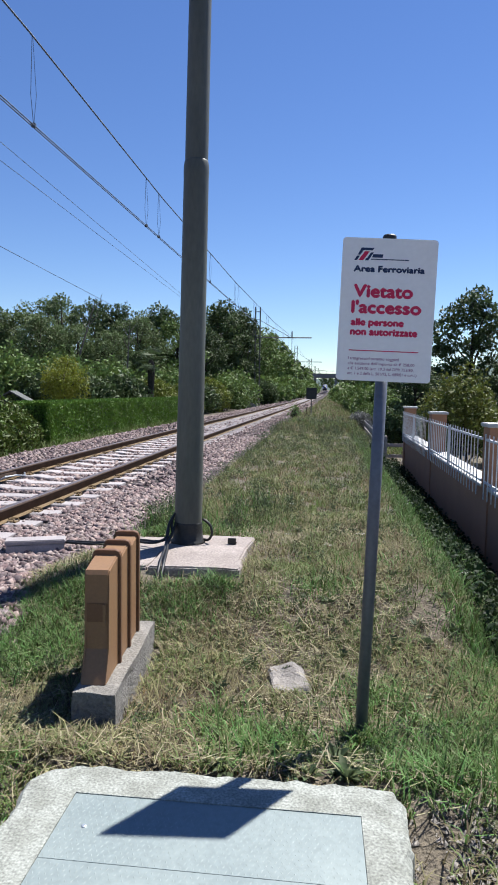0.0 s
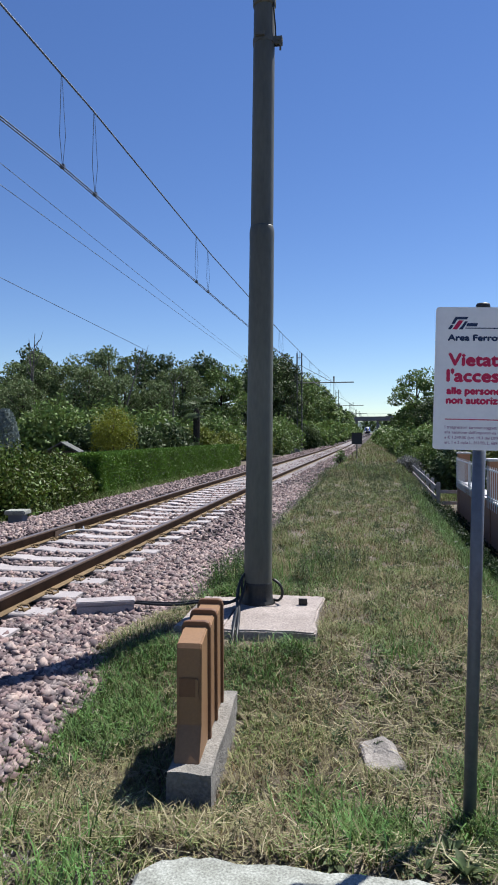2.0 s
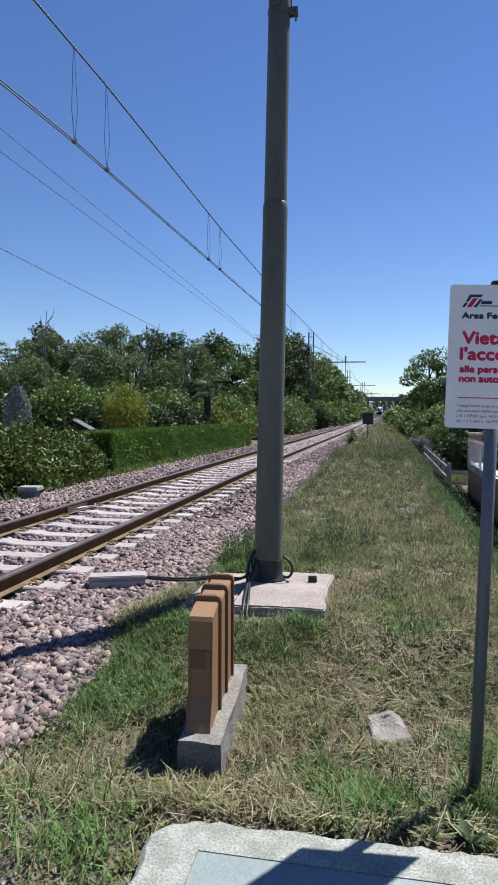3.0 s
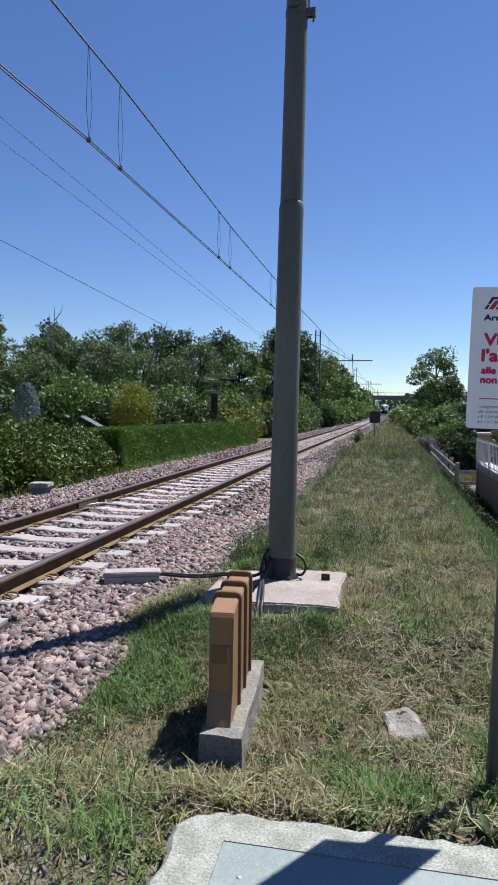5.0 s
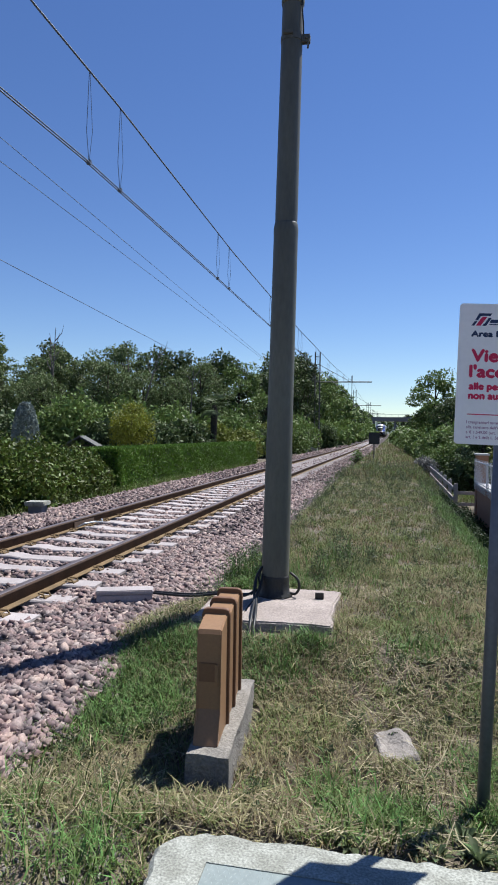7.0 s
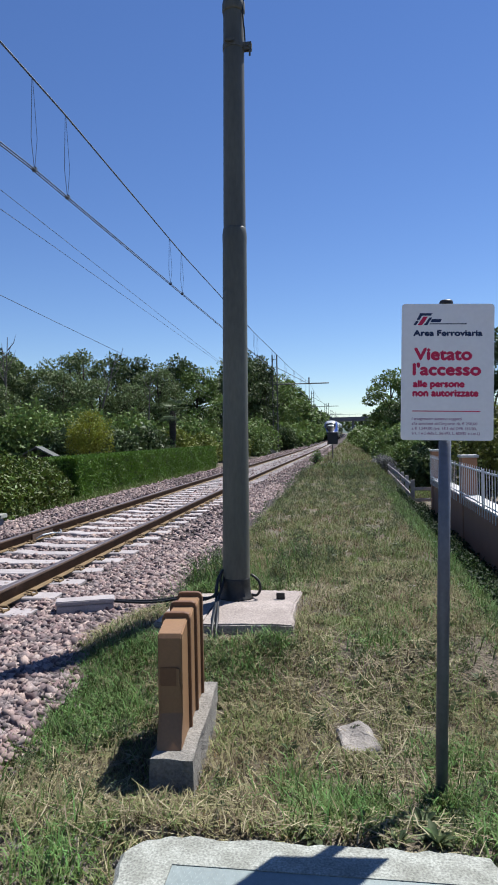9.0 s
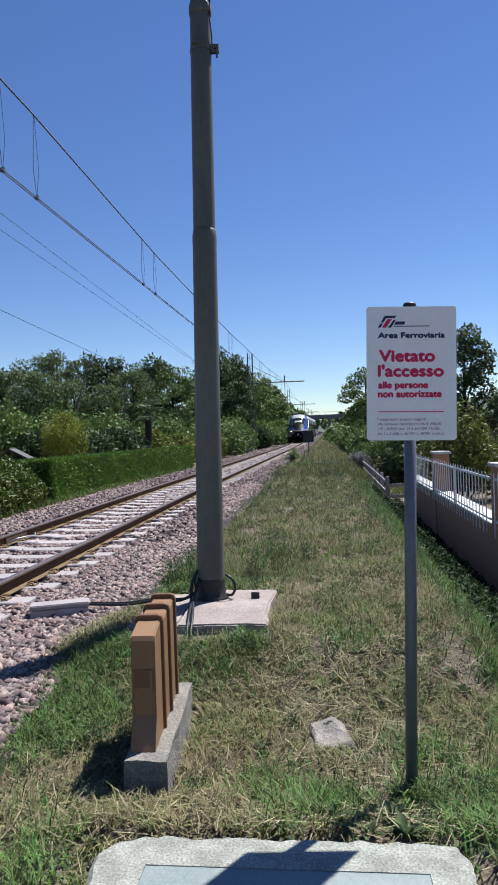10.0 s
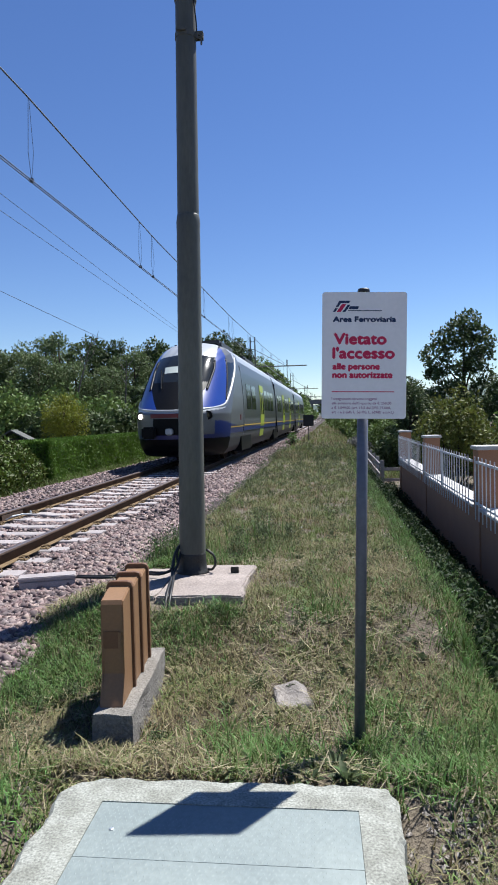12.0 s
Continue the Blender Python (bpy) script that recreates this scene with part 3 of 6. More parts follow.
# ---- concrete pit with chequer plates ----
def build_pit():
    pit = thing("manhole_pit", "concrete pit frame with grey steel tread plates", "manhole", (0, 0, 0))
    bm = bmesh.new()
    rng = random.Random(12)
    corners = [(-1.22, 0.5), (0.095, 0.5), (0.095, 2.28), (0.07, 2.345), (0.0, 2.37), (-1.06, 2.36), (-1.16, 2.33), (-1.205, 2.24)]
    outer, inner_line = [], []
    hole = (-1.018, -0.047, 0.6, 2.19)
    for (xa, ya), (xb, yb) in zip(corners, corners[1:] + corners[:1]):
        n = max(1, int(math.hypot(xb - xa, yb - ya) / 0.022))
        for k in range(n):
            outer.append((xa + (xb - xa) * k / n, ya + (yb - ya) * k / n))
    rings = [[], [], [], [], []]
    for x, y in outer:
        w = 0.026 * noise.noise(Vector((x * 6, y * 6, 1))) + 0.014 * noise.noise(Vector((x * 17, y * 17, 4))) + 0.008 * noise.noise(Vector((x * 40, y * 40, 2)))
        ix, iy = min(max(x, hole[0]), hole[1]), min(max(y, hole[2]), hole[3])
        dx, dy = x - ix, y - iy
        d = math.hypot(dx, dy)
        dx, dy = dx / d, dy / d
        rings[0].append(bm.verts.new((ix, iy, 0.0)))
        rings[1].append(bm.verts.new((ix + dx * d * 0.5, iy + dy * d * 0.5, 0.002 * noise.noise(Vector((x * 15, y * 15, 5))))))
        rings[2].append(bm.verts.new((x + dx * (w - 0.014), y + dy * (w - 0.014), -0.003 + 0.003 * noise.noise(Vector((x * 25, y * 25, 6))))))
        rings[3].append(bm.verts.new((x + dx * (w + 0.004), y + dy * (w + 0.004), -0.022 + 0.008 * noise.noise(Vector((x * 30, y * 30, 7))))))
        rings[4].append(bm.verts.new((x + dx * (w + 0.012), y + dy * (w + 0.012), -0.2)))
    n = len(outer)
    for a, b in zip(rings, rings[1:]):
        for i in range(n):
            bm.faces.new((a[i], a[(i + 1) % n], b[(i + 1) % n], b[i]))
    deep = [bm.verts.new((v.co.x, v.co.y, -0.2)) for v in rings[0]]
    for i in range(n):
        bm.faces.new((rings[0][i], deep[i], deep[(i + 1) % n], rings[0][(i + 1) % n]))
    bmesh.ops.remove_doubles(bm, verts=bm.verts, dist=0.0002)
    part("concrete_frame", bm, CONCRETE, pit, "worn pale concrete frame")
    for y0, y1 in ((1.8812, 2.189), (1.2412, 1.8798), (0.602, 1.2398)):
        plate = part("tread_plate", box(-1.0172, -0.0478, y0, y1, -0.012, -0.003, 0.0006), STEEL_PLATE, pit, "grey-blue chequered steel plate")
        verts, faces = [], []
        rows = int((y1 - y0) / 0.019)
        for j in range(rows):
            for i in range(50):
                x = -1.005 + i * 0.019 + (0.0095 if j % 2 else 0)
                y = y0 + 0.010 + j * 0.019
                if x > -0.06:
                    continue
                s = 1 if (i + j) % 2 else -1
                c, d = 0.0088, 0.0020
                u, w = Vector((0.45 * s, 0.9, 0)), Vector((0.9, -0.45 * s, 0))
                k = len(verts)
                for p in (u * c, w * d, -u * c, -w * d):
                    verts.append((x + p.x, y + p.y, -0.003))
                verts.append((x, y, -0.0013))
                faces += [(k, k + 1, k + 4), (k + 1, k + 2, k + 4), (k + 2, k + 3, k + 4), (k + 3, k, k + 4)]
        ob = new("tread_pattern", raw("tread_pattern", verts, faces, TREAD_LUG))
        ob.parent = plate
        tagged(ob, kind="stuff")
    for x, y in ((-0.93, 2.03),):
        part("plate_bolt", lathe([(0.009, -0.004), (0.009, -0.001), (0.005, 0.001)], 10, (x, y)), GALV, pit)


build_pit()


# ---- notice on its post ----
def build_sign():
    sign = thing("warning_sign", "white railway no-entry notice on a grey steel post", "sign", (0.005, 2.955, -0.12))
    lean = Matrix.Rotation(radians(1.6), 4, "Y") @ Matrix.Rotation(radians(-1.0), 4, "X") @ Matrix.Rotation(radians(4.0), 4, "Z")
    sign.matrix_basis = Matrix.Translation((0.005, 2.965, -0.12)) @ lean
    part("post", lathe([(0.0265, -0.2), (0.0265, 2.17)], 20), POST_STEEL, sign, "grey galvanised tube", smooth=True)
    part("post_cap", lathe([(0.029, 2.145), (0.0295, 2.17), (0.026, 2.178), (0.006, 2.18)], 20), RUBBER, sign, "black plastic cap", smooth=True)
    bm = bmesh.new()
    r, w, h, c = 0.014, 0.2, 0.3, 1.856
    outline = []
    for sx, sz, a0 in ((1, 1, 0), (-1, 1, 90), (-1, -1, 180), (1, -1, 270)):
        outline += [(sx * (w - r) + r * math.cos(radians(a0 + a)), sz * (h - r) + r * math.sin(radians(a0 + a))) for a in (0, 30, 60, 90)]
    f = [bm.verts.new((x, -0.0345, c + z)) for x, z in outline]
    g = [bm.verts.new((x, -0.031, c + z)) for x, z in outline]
    for i in range(len(f)):
        bm.faces.new((f[i], f[(i + 1) % len(f)], g[(i + 1) % len(g)], g[i]))
    bm.faces.new(f), bm.faces.new(g[::-1])
    panel = part("panel", bm, SIGN_WHITE, sign, "white enamelled panel")
    for z in (c - 0.2, c + 0.2):
        part("bracket", box(-0.12, 0.12, -0.031, -0.025, z - 0.015, z + 0.015, 0.002), GALV, sign)
        part("clamp", lathe([(0.03, z - 0.015), (0.03, z + 0.015)], 16), GALV, sign)

    def words(text, x, z, height, mat, width, bold=0.0):
        cu = bpy.data.curves.new("lettering", "FONT")
        cu.body, cu.size = text, 1.0
        tmp = new("lettering", cu)
        bpy.context.view_layer.update()
        me = bpy.data.meshes.new_from_object(tmp.evaluated_get(bpy.context.evaluated_depsgraph_get()))
        bpy.data.objects.remove(tmp)
        me.materials.clear()
        me.materials.append(mat)
        co = np.array([v.co[:] for v in me.vertices])
        lo, hi, top = co[:, 0].min(), co[:, 0].max(), co[:, 1].max()
        flat = np.stack([(co[:, 0] - lo) * (width - 2 * bold) / (hi - lo) + x + bold, np.full(len(co), -0.0352), c + z + co[:, 1] * height / top], 1)
        tris = [[p.vertices[0], p.vertices[i], p.vertices[i + 1]] for p in me.polygons for i in range(1, len(p.vertices) - 1)]
        tris = np.array(tris)
        layers = [(-bold, 0, 0), (bold, 0.00004, 0), (0, 0.00008, bold), (0, 0.00012, -bold)] if bold else [(0, 0, 0)]
        me = raw("lettering", np.concatenate([flat + np.array(d) for d in layers]), np.concatenate([tris + k * len(flat) for k in range(len(layers))]), mat)
        ob = new("lettering", me)
        ob.parent = panel
        return ob

    words("Area Ferroviaria", -0.150, 0.160, 0.0235, INK_NAVY, 0.300, 0.0022)
    words("Vietato", -0.146, 0.055, 0.0486, INK_RED, 0.252, 0.0036)
    words("l'accesso", -0.151, -0.012, 0.050, INK_RED, 0.296, 0.0036)
    words("alle persone", -0.150, -0.065, 0.027, INK_RED, 0.225, 0.0027)
    words("non autorizzate", -0.151, -0.1055, 0.026, INK_RED, 0.286, 0.0027)
    def plate(name, pts, mat):
        b = bmesh.new()
        b.faces.new([b.verts.new((x, -0.0352, c + z)) for x, z in pts])
        return part(name, b, mat, panel)
    plate("red_rule", [(-0.152, -0.174), (0.143, -0.174), (0.143, -0.170), (-0.152, -0.170)], INK_RED)
    # emblem as plain slanted shapes
    plate("emblem", [(-0.120, 0.259), (-0.066, 0.259), (-0.074, 0.248), (-0.112, 0.248), (-0.124, 0.229), (-0.136, 0.229)], INK_NAVY)
    plate("emblem", [(-0.106, 0.244), (-0.086, 0.244), (-0.112, 0.206), (-0.132, 0.206)], INK_RED)
    plate("emblem", [(-0.080, 0.240), (-0.068, 0.240), (-0.090, 0.206), (-0.105, 0.206), (-0.100, 0.214), (-0.096, 0.216)], INK_NAVY)
    plate("emblem", [(-0.138, 0.225), (-0.126, 0.225), (-0.138, 0.206), (-0.150, 0.206)], INK_NAVY)
    plate("emblem_bar", [(-0.070, 0.233), (-0.027, 0.233), (-0.031, 0.219), (-0.076, 0.219)], INK_NAVY)
    plate("emblem_bar", [(-0.078, 0.214), (0.082, 0.214), (0.081, 0.210), (-0.079, 0.210)], INK_NAVY)
    words("I trasgressori saranno soggetti", -0.1525, -0.211, 0.012, INK_PALE, 0.215, 0.0003)
    words("alla sanzione dell'importo da \u20ac 258,00", -0.1525, -0.232, 0.012, INK_PALE, 0.283, 0.0003)
    words("a \u20ac 1.549,00 (art. 19.3 del DPR 753/80,", -0.1525, -0.2537, 0.012, INK_PALE, 0.280, 0.0003)
    words("art. 1 e 2 della L. 561/93, L. 689/81 e s.m.i.)", -0.1525, -0.275, 0.012, INK_PALE, 0.294, 0.0003)


build_sign()
# ---- garden wall with its white railing ----
def wall_at(y):
    return 1.80 + 0.026 * (y - 8.05)


def build_wall():
    y0, y1 = 3.45, 17.3
    turn = math.degrees(math.atan(-0.026))
    wall = thing("wall_garden", "salmon plastered garden wall with white cap and pillars", "wall", (wall_at(y0), y0, 0), turn, kind="structure")
    L = (y1 - y0) / math.cos(radians(turn))
    part("wall_body", box(0, 0.24, 0, L, -1.2, 0.26), PLASTER, wall)
    posts = [0.0, L / 3, 2 * L / 3, L]
    for a, b in zip(posts, posts[1:]):
        part("cap", box(-0.035, 0.275, a + 0.16, b - 0.16, 0.262, 0.30, 0.006), CAPSTONE, wall, "white stone cap")
    for p in posts:
        pillar = part("pillar", box(-0.02, 0.26, p - 0.155, p + 0.155, -1.2, 1.0), PLASTER, wall, "salmon plastered pillar")
        part("pillar_cap", box(-0.05, 0.29, p - 0.185, p + 0.185, 1.003, 1.05, 0.008), CAPSTONE, pillar, "white pillar cap")
    picket = box(-0.006, 0.006, -0.007, 0.007, 0.16, 0.93, 0.003)
    picket = to_mesh("picket", picket, PICKET_WHITE)
    for k, (a, b) in enumerate(zip(posts, posts[1:])):
        fence = thing("railing", "white painted steel picket railing on the garden wall", "railing", (wall_at(y0), y0, 0), turn, group="railings on the garden wall")
        part("top_rail", box(-0.062, -0.040, a + 0.05, b - 0.16, 0.845, 0.875, 0.003), PICKET_WHITE, fence)
        part("bottom_rail", box(-0.062, -0.040, a + 0.05, b - 0.16, 0.345, 0.37, 0.003), PICKET_WHITE, fence)
        part("post", box(-0.065, -0.035, (a + b) / 2 - 0.02, (a + b) / 2 + 0.02, 0.30, 0.90, 0.003), PICKET_WHITE, fence)
        n = 23
        for i in range(n):
            share("picket", picket, fence, pose(-0.072, a + 0.2 + (b - a - 0.4) * i / (n - 1), 0))


build_wall()


def build_ranch_fence():
    fence = thing("ranch_fence", "weathered white concrete post and rail fence", "fence", (1.62, 18.0, -0.70), -1.5)
    for k in range(7):
        y = k * 1.9
        part("post", box(-0.05, 0.05, y - 0.05, y + 0.05, -0.1, 0.92, 0.01), RANCH_WHITE, fence)
        if k < 6:
            for z in (0.25, 0.52, 0.80):
                part("rail", box(-0.085, -0.052, y - 0.1, y + 1.98, z - 0.05, z + 0.05, 0.008), RANCH_WHITE, fence)
    side = thing("ranch_fence", "weathered white concrete post and rail fence", "fence", (1.66, 17.9, -0.70), 0)
    for z in (0.06, 0.38, 0.68):
        part("rail", box(0.0, 0.9, -0.03, 0.0, z - 0.045, z + 0.045, 0.008), RANCH_WHITE, side)


build_ranch_fence()

# ---- small things beside the track ----
marker = thing("marker_block", "low stone marker with a pale square cap beside the ballast", "marker", (-6.62, 11.0, -0.3), 8)
part("block", roughen(box(-0.13, 0.13, -0.13, 0.13, 0.0, 0.37, 0.01), 0.006, 8, 2), DECK, marker)
part("cap", box(-0.19, 0.19, -0.17, 0.17, 0.37, 0.45, 0.015), CONCRETE, marker, "pale concrete cap")

board = thing("track_board", "dark square track board seen from behind on a thin post", "board", (-0.62, 36, 0.0), 0)
part("post", tube([(0, 0, -0.15), (0, 0, 1.6)], 0.03, 8), MAST_STEEL, board)
part("panel", box(-0.29, 0.29, -0.055, -0.035, 0.98, 1.62, 0.004), BOARD_DARK, board)
part("base", roughen(box(-0.45, 0.3, -0.25, 0.25, -0.12, 0.0, 0.03), 0.02, 4, 2), CONCRETE, board, "pale concrete base")
part("lath", box(-0.26, -0.235, -0.4, -0.38, -0.4, 0.55), RAIL_RUST, board)

heap = roughen(box(-7.1, -5.9, 58.5, 60.5, -0.3, 0.22, 0.1), 0.15, 1.5, 4)
tagged(part("gravel_heap", heap, CONCRETE), "small pale heap of gravel beside the far mast", "gravel heap")


# ---- overhead line ----
MASTS = [(-6.55, 66.0), (-4.8, 126.0), (-3.2, 184.0), (-1.9, 242.0), (-0.5, 300.0)]


def wire_x(y):
    return -4.3 + 0.0215 * (y - 8.0)


def build_overhead():
    for k, (x, y) in enumerate(MASTS):
        z0 = rise(y)
        reach = wire_x(y) - x + 2.0
        mast = thing("catenary_mast", "dark steel twin catenary mast with a cross arm", "mast", (x, y, z0 - 0.1), group="masts along the far track")
        for dx in (-0.24, 0.24):
            part("leg", box(dx - 0.06, dx + 0.06, -0.07, 0.07, 0, 9.9), MAST_STEEL, mast)
        for j in range(12):
            z = 0.6 + j * 0.8
            part("lacing", box(-0.2, 0.2, -0.02, 0.02, z, z + 0.06), MAST_STEEL, mast)
        part("arm", tube([(-0.3, 0, 6.85), (reach, 0, 6.85)], 0.06, 6), MAST_STEEL, mast)
        part("arm_stay", tube([(0.2, 0, 8.6), (reach * 0.6, 0, 6.9)], 0.025, 6), MAST_STEEL, mast)
        ins = part("insulator", lathe([(0.03, 6.85)] + [(r, 6.9 + 0.05 * i) for i in range(10) for r in ((0.09,) if i % 2 else (0.04,))] + [(0.03, 7.5)], 10, (reach - 2.0, 0)), INSULATOR, mast)
        part("drop_bracket", tube([(reach - 2.0, 0, 6.85), (reach - 2.0, 0, 5.2)], 0.03, 6), MAST_STEEL, mast)
        if k == 0:
            for dx, dy in ((-1.7, -1.4), (-1.2, -1.0)):
                part("guy", tube([(-0.24, 0, 8.8), (dx, dy, 0)], 0.035, 6), MAST_STEEL, mast)
    def span(name, label, f, ys, radius, group="overhead wires"):
        tagged(part(name, tube([f(y) for y in ys], radius, 6), WIRE, smooth=True), label, "wire", group=group)
    ys = [-30, -10, 0, 4, 6.8, 8, 9, 12, 16, 22, 28, 36, 46, 56, 66, 80, 96, 112, 126, 140, 156, 170, 184, 213, 242, 271, 300]

    def cat_z(y):
        # low near the middle of each span, high at the masts
        marks = [(-30, 7.3), (6.8, 6.24), (9, 6.24), (16, 6.04), (28, 6.0), (46, 6.25), (66, 6.9)]
        if y <= 66:
            for (a, za), (b, zb) in zip(marks, marks[1:]):
                if y <= b:
                    return za + (zb - za) * (y - a) / (b - a)
        u = ((y - 66) / 58.5) % 1.0
        return 6.9 - 0.8 * 4 * u * (1 - u) * 0.9 + rise(y)

    def con_z(y):
        return 5.03 - 0.03 * max(0.0, 8.0 - max(y, 0.0)) + 0.1 * smooth(10, 66, y) + rise(y)
    for dx in (-0.02, 0.02):
        span("contact_wire", "dark copper contact wire above the track", lambda y: (wire_x(y) + dx, y, con_z(y)), ys, 0.0085)
    span("messenger_wire", "dark stranded messenger wire above the contact wires", lambda y: (wire_x(y), y, cat_z(y)), ys, 0.013)
    spots = [8.1, 9.1, 14.6, 15.65, 21.2, 22.2, 27.8, 28.8, 34.4, 35.4, 41, 42, 47.6, 48.6, 54.2, 55.2, 60.8]
    for y in spots:
        d = tagged(part("dropper", tube([(wire_x(y), y, con_z(y)), (wire_x(y) - 0.03, y - 0.02, (con_z(y) * 0.65 + cat_z(y) * 0.35)), (wire_x(y) - 0.01, y, cat_z(y))], 0.0045, 5), WIRE),
                   "thin looped dropper between the overhead wires", "dropper", group="droppers")
        part("loop", tube([(wire_x(y), y, con_z(y)), (wire_x(y) + 0.03, y + 0.03, (con_z(y) * 0.65 + cat_z(y) * 0.35)), (wire_x(y), y, cat_z(y))], 0.0035, 5), WIRE, d)
        part("clip", box(wire_x(y) - 0.03, wire_x(y) + 0.03, y - 0.02, y + 0.02, con_z(y) - 0.015, con_z(y) + 0.04), WIRE, d)
    far_ys = [-20, 0, 18, 30, 45, 60, 75, 95, 120]
    span("feeder_wire", "thin dark feeder wire beyond the hedge", lambda y: (-12.0, y, 10.45 - 0.027 * (y - 18)), far_ys, 0.011, "feeder wires")
    span("feeder_wire", "thin dark feeder wire beyond the hedge", lambda y: (-12.0, y, 9.72 - 0.015 * (y - 18)), far_ys, 0.011, "feeder wires")
    span("feeder_wire", "thin dark feeder wire beyond the hedge", lambda y: (-12.0, y, 6.72 - 0.034 * (y - 18)), far_ys[:7], 0.012, "feeder wires")


build_overhead()


# ---- road bridge over the far line ----
def build_bridge():
    y = 228.0
    bridge = thing("road_bridge", "dark concrete road bridge over the far railway line", "bridge", (0, y, 0), -1.5)
    part("deck", box(-45, 45, 0, 8, 6.4, 7.5, 0.05), DECK, bridge)
    for k in range(2):
        part("parapet", box(-45, 45, -0.2 + 8.2 * k, 0.0 + 8.2 * k, 7.5, 7.8, 0.03), DECK, bridge)
    for x in (-1.75, 5.6):
        part("pier", box(x - 0.4, x + 0.4, 1, 7, -1, 6.4, 0.05), DECK, bridge)
    rail = part("guard_rail", box(-45, 45, -0.1, -0.06, 8.7, 8.78), GALV, bridge)
    for i in range(40):
        part("rail_post", box(-44 + i * 2.2, -43.92 + i * 2.2, -0.1, -0.06, 7.8, 8.7), GALV, rail)


build_bridge()
# ---- train ----
def train_pose(nose):
    """The train with its nose at that distance, lined up with the track."""
    a, b = nose + 5.0, nose + 45.0
    xa, xb = track_x(a), track_x(b)
    yaw = math.atan2(-(xb - xa), b - a)
    pitch = math.atan2(rise(b) - rise(a), b - a)
    x = xa - (xb - xa) / (b - a) * 5.0
    z = RAIL_TOP + rise(a) - math.tan(pitch) * 5.0
    return Matrix.Translation((x, nose, z)) @ Matrix.Rotation(yaw, 4, "Z") @ Matrix.Rotation(pitch, 4, "X")


TRAIN_ROWS = [(0, 429), (1, 395), (2, 361), (3, 327), (4, 293), (5, 259), (6, 226), (7, 193), (8, 159), (8.5, 142), (9, 124.5), (9.5, 107), (10, 89.2), (10.5, 71.3), (11, 53.4), (11.5, 35.5), (12, 17.5)]

# outline of the body seen from the front: half width at each height above the rail
PROFILE = [(0.0, 0.30), (0.9, 0.30), (1.20, 0.33), (1.33, 0.5), (1.40, 0.8), (1.44, 1.2), (1.45, 1.7), (1.44, 2.1), (1.41, 2.5), (1.37, 2.9), (1.29, 3.28), (1.19, 3.54), (1.0, 3.73), (0.7, 3.84), (0.35, 3.89), (0.0, 3.9)]


def half_width(z):
    for (xa, za), (xb, zb) in zip(PROFILE[2:], PROFILE[3:]):
        if za <= z <= zb:
            return xa + (xb - xa) * (z - za) / (zb - za)
    return 1.2 if z < 1 else 0.0


def outline(n=72):
    pts = [Vector((x, z)) for x, z in PROFILE]
    full = pts + [Vector((-p.x, p.y)) for p in pts[-2:0:-1]]
    lens = [0.0]
    for a, b in zip(full, full[1:] + full[:1]):
        lens.append(lens[-1] + (b - a).length)
    out = []
    for k in range(n):
        s = lens[-1] * k / n
        i = max(j for j in range(len(full)) if lens[j] <= s + 1e-9)
        a, b = full[i], full[(i + 1) % len(full)]
        out.append(a.lerp(b, (s - lens[i]) / (lens[i + 1] - lens[i])))
    return out


def nose_y(x, z, s):
    """How far back the front lies from its tip: raked above the bumper, rounded at the edge."""
    rake = 1.10 * max(0.0, z - 1.55) ** 1.05
    tuck = 0.35 * max(0.0, 1.0 - z) ** 1.3
    plan = 1.15 * (abs(x) / 1.45) ** 2.2
    return rake + tuck + plan + 0.7 * s ** 9


def paint(x, z, y, s):
    """Which piece of the front a spot belongs to."""
    a = abs(x)
    arc = 1.60 + 0.10 * y + 0.48 * max(0.0, y - 1.4) ** 1.15
    if z < 0.84:
        return "apron"
    if z < arc - 0.035:
        if y > 0.75 and z < 1.36 - 0.09 * (y - 0.75):
            return "sill_stripe" if z > 0.98 + 0.30 * max(0.0, 1.9 - y) else "lower_corner"
        if z < 0.95:
            return "lower_corner"
        if a < 0.6 and 1.44 < z < 1.56:
            return "bumper_strip"
        if a <= 0.52 and z < 1.42:
            return "coupler_bay"
        return "cheek"
    if z < arc + 0.04:
        return "white_arc"
    edge = 0.90 - 0.12 * abs(2.9 - z)
    if z >= 3.40 - 0.10 * a * a and a < 0.90 - 0.25 * max(0.0, z - 3.40):
        return "brow"
    if a < edge and z > 2.5:
        return "windscreen"
    if a < edge + 0.04 and z > 2.44:
        return "screen_frame"
    if a < 0.86 - 0.62 * max(0.0, 2.4 - z) ** 1.15:
        return "black_mask"
    if y < 1.5 + 0.95 * max(0.0, z - 1.75):
        return "blue_pillar"
    if 2.0 < z < 3.2 and z > arc + 0.10:
        return "cab_window"
    return "cab_side"


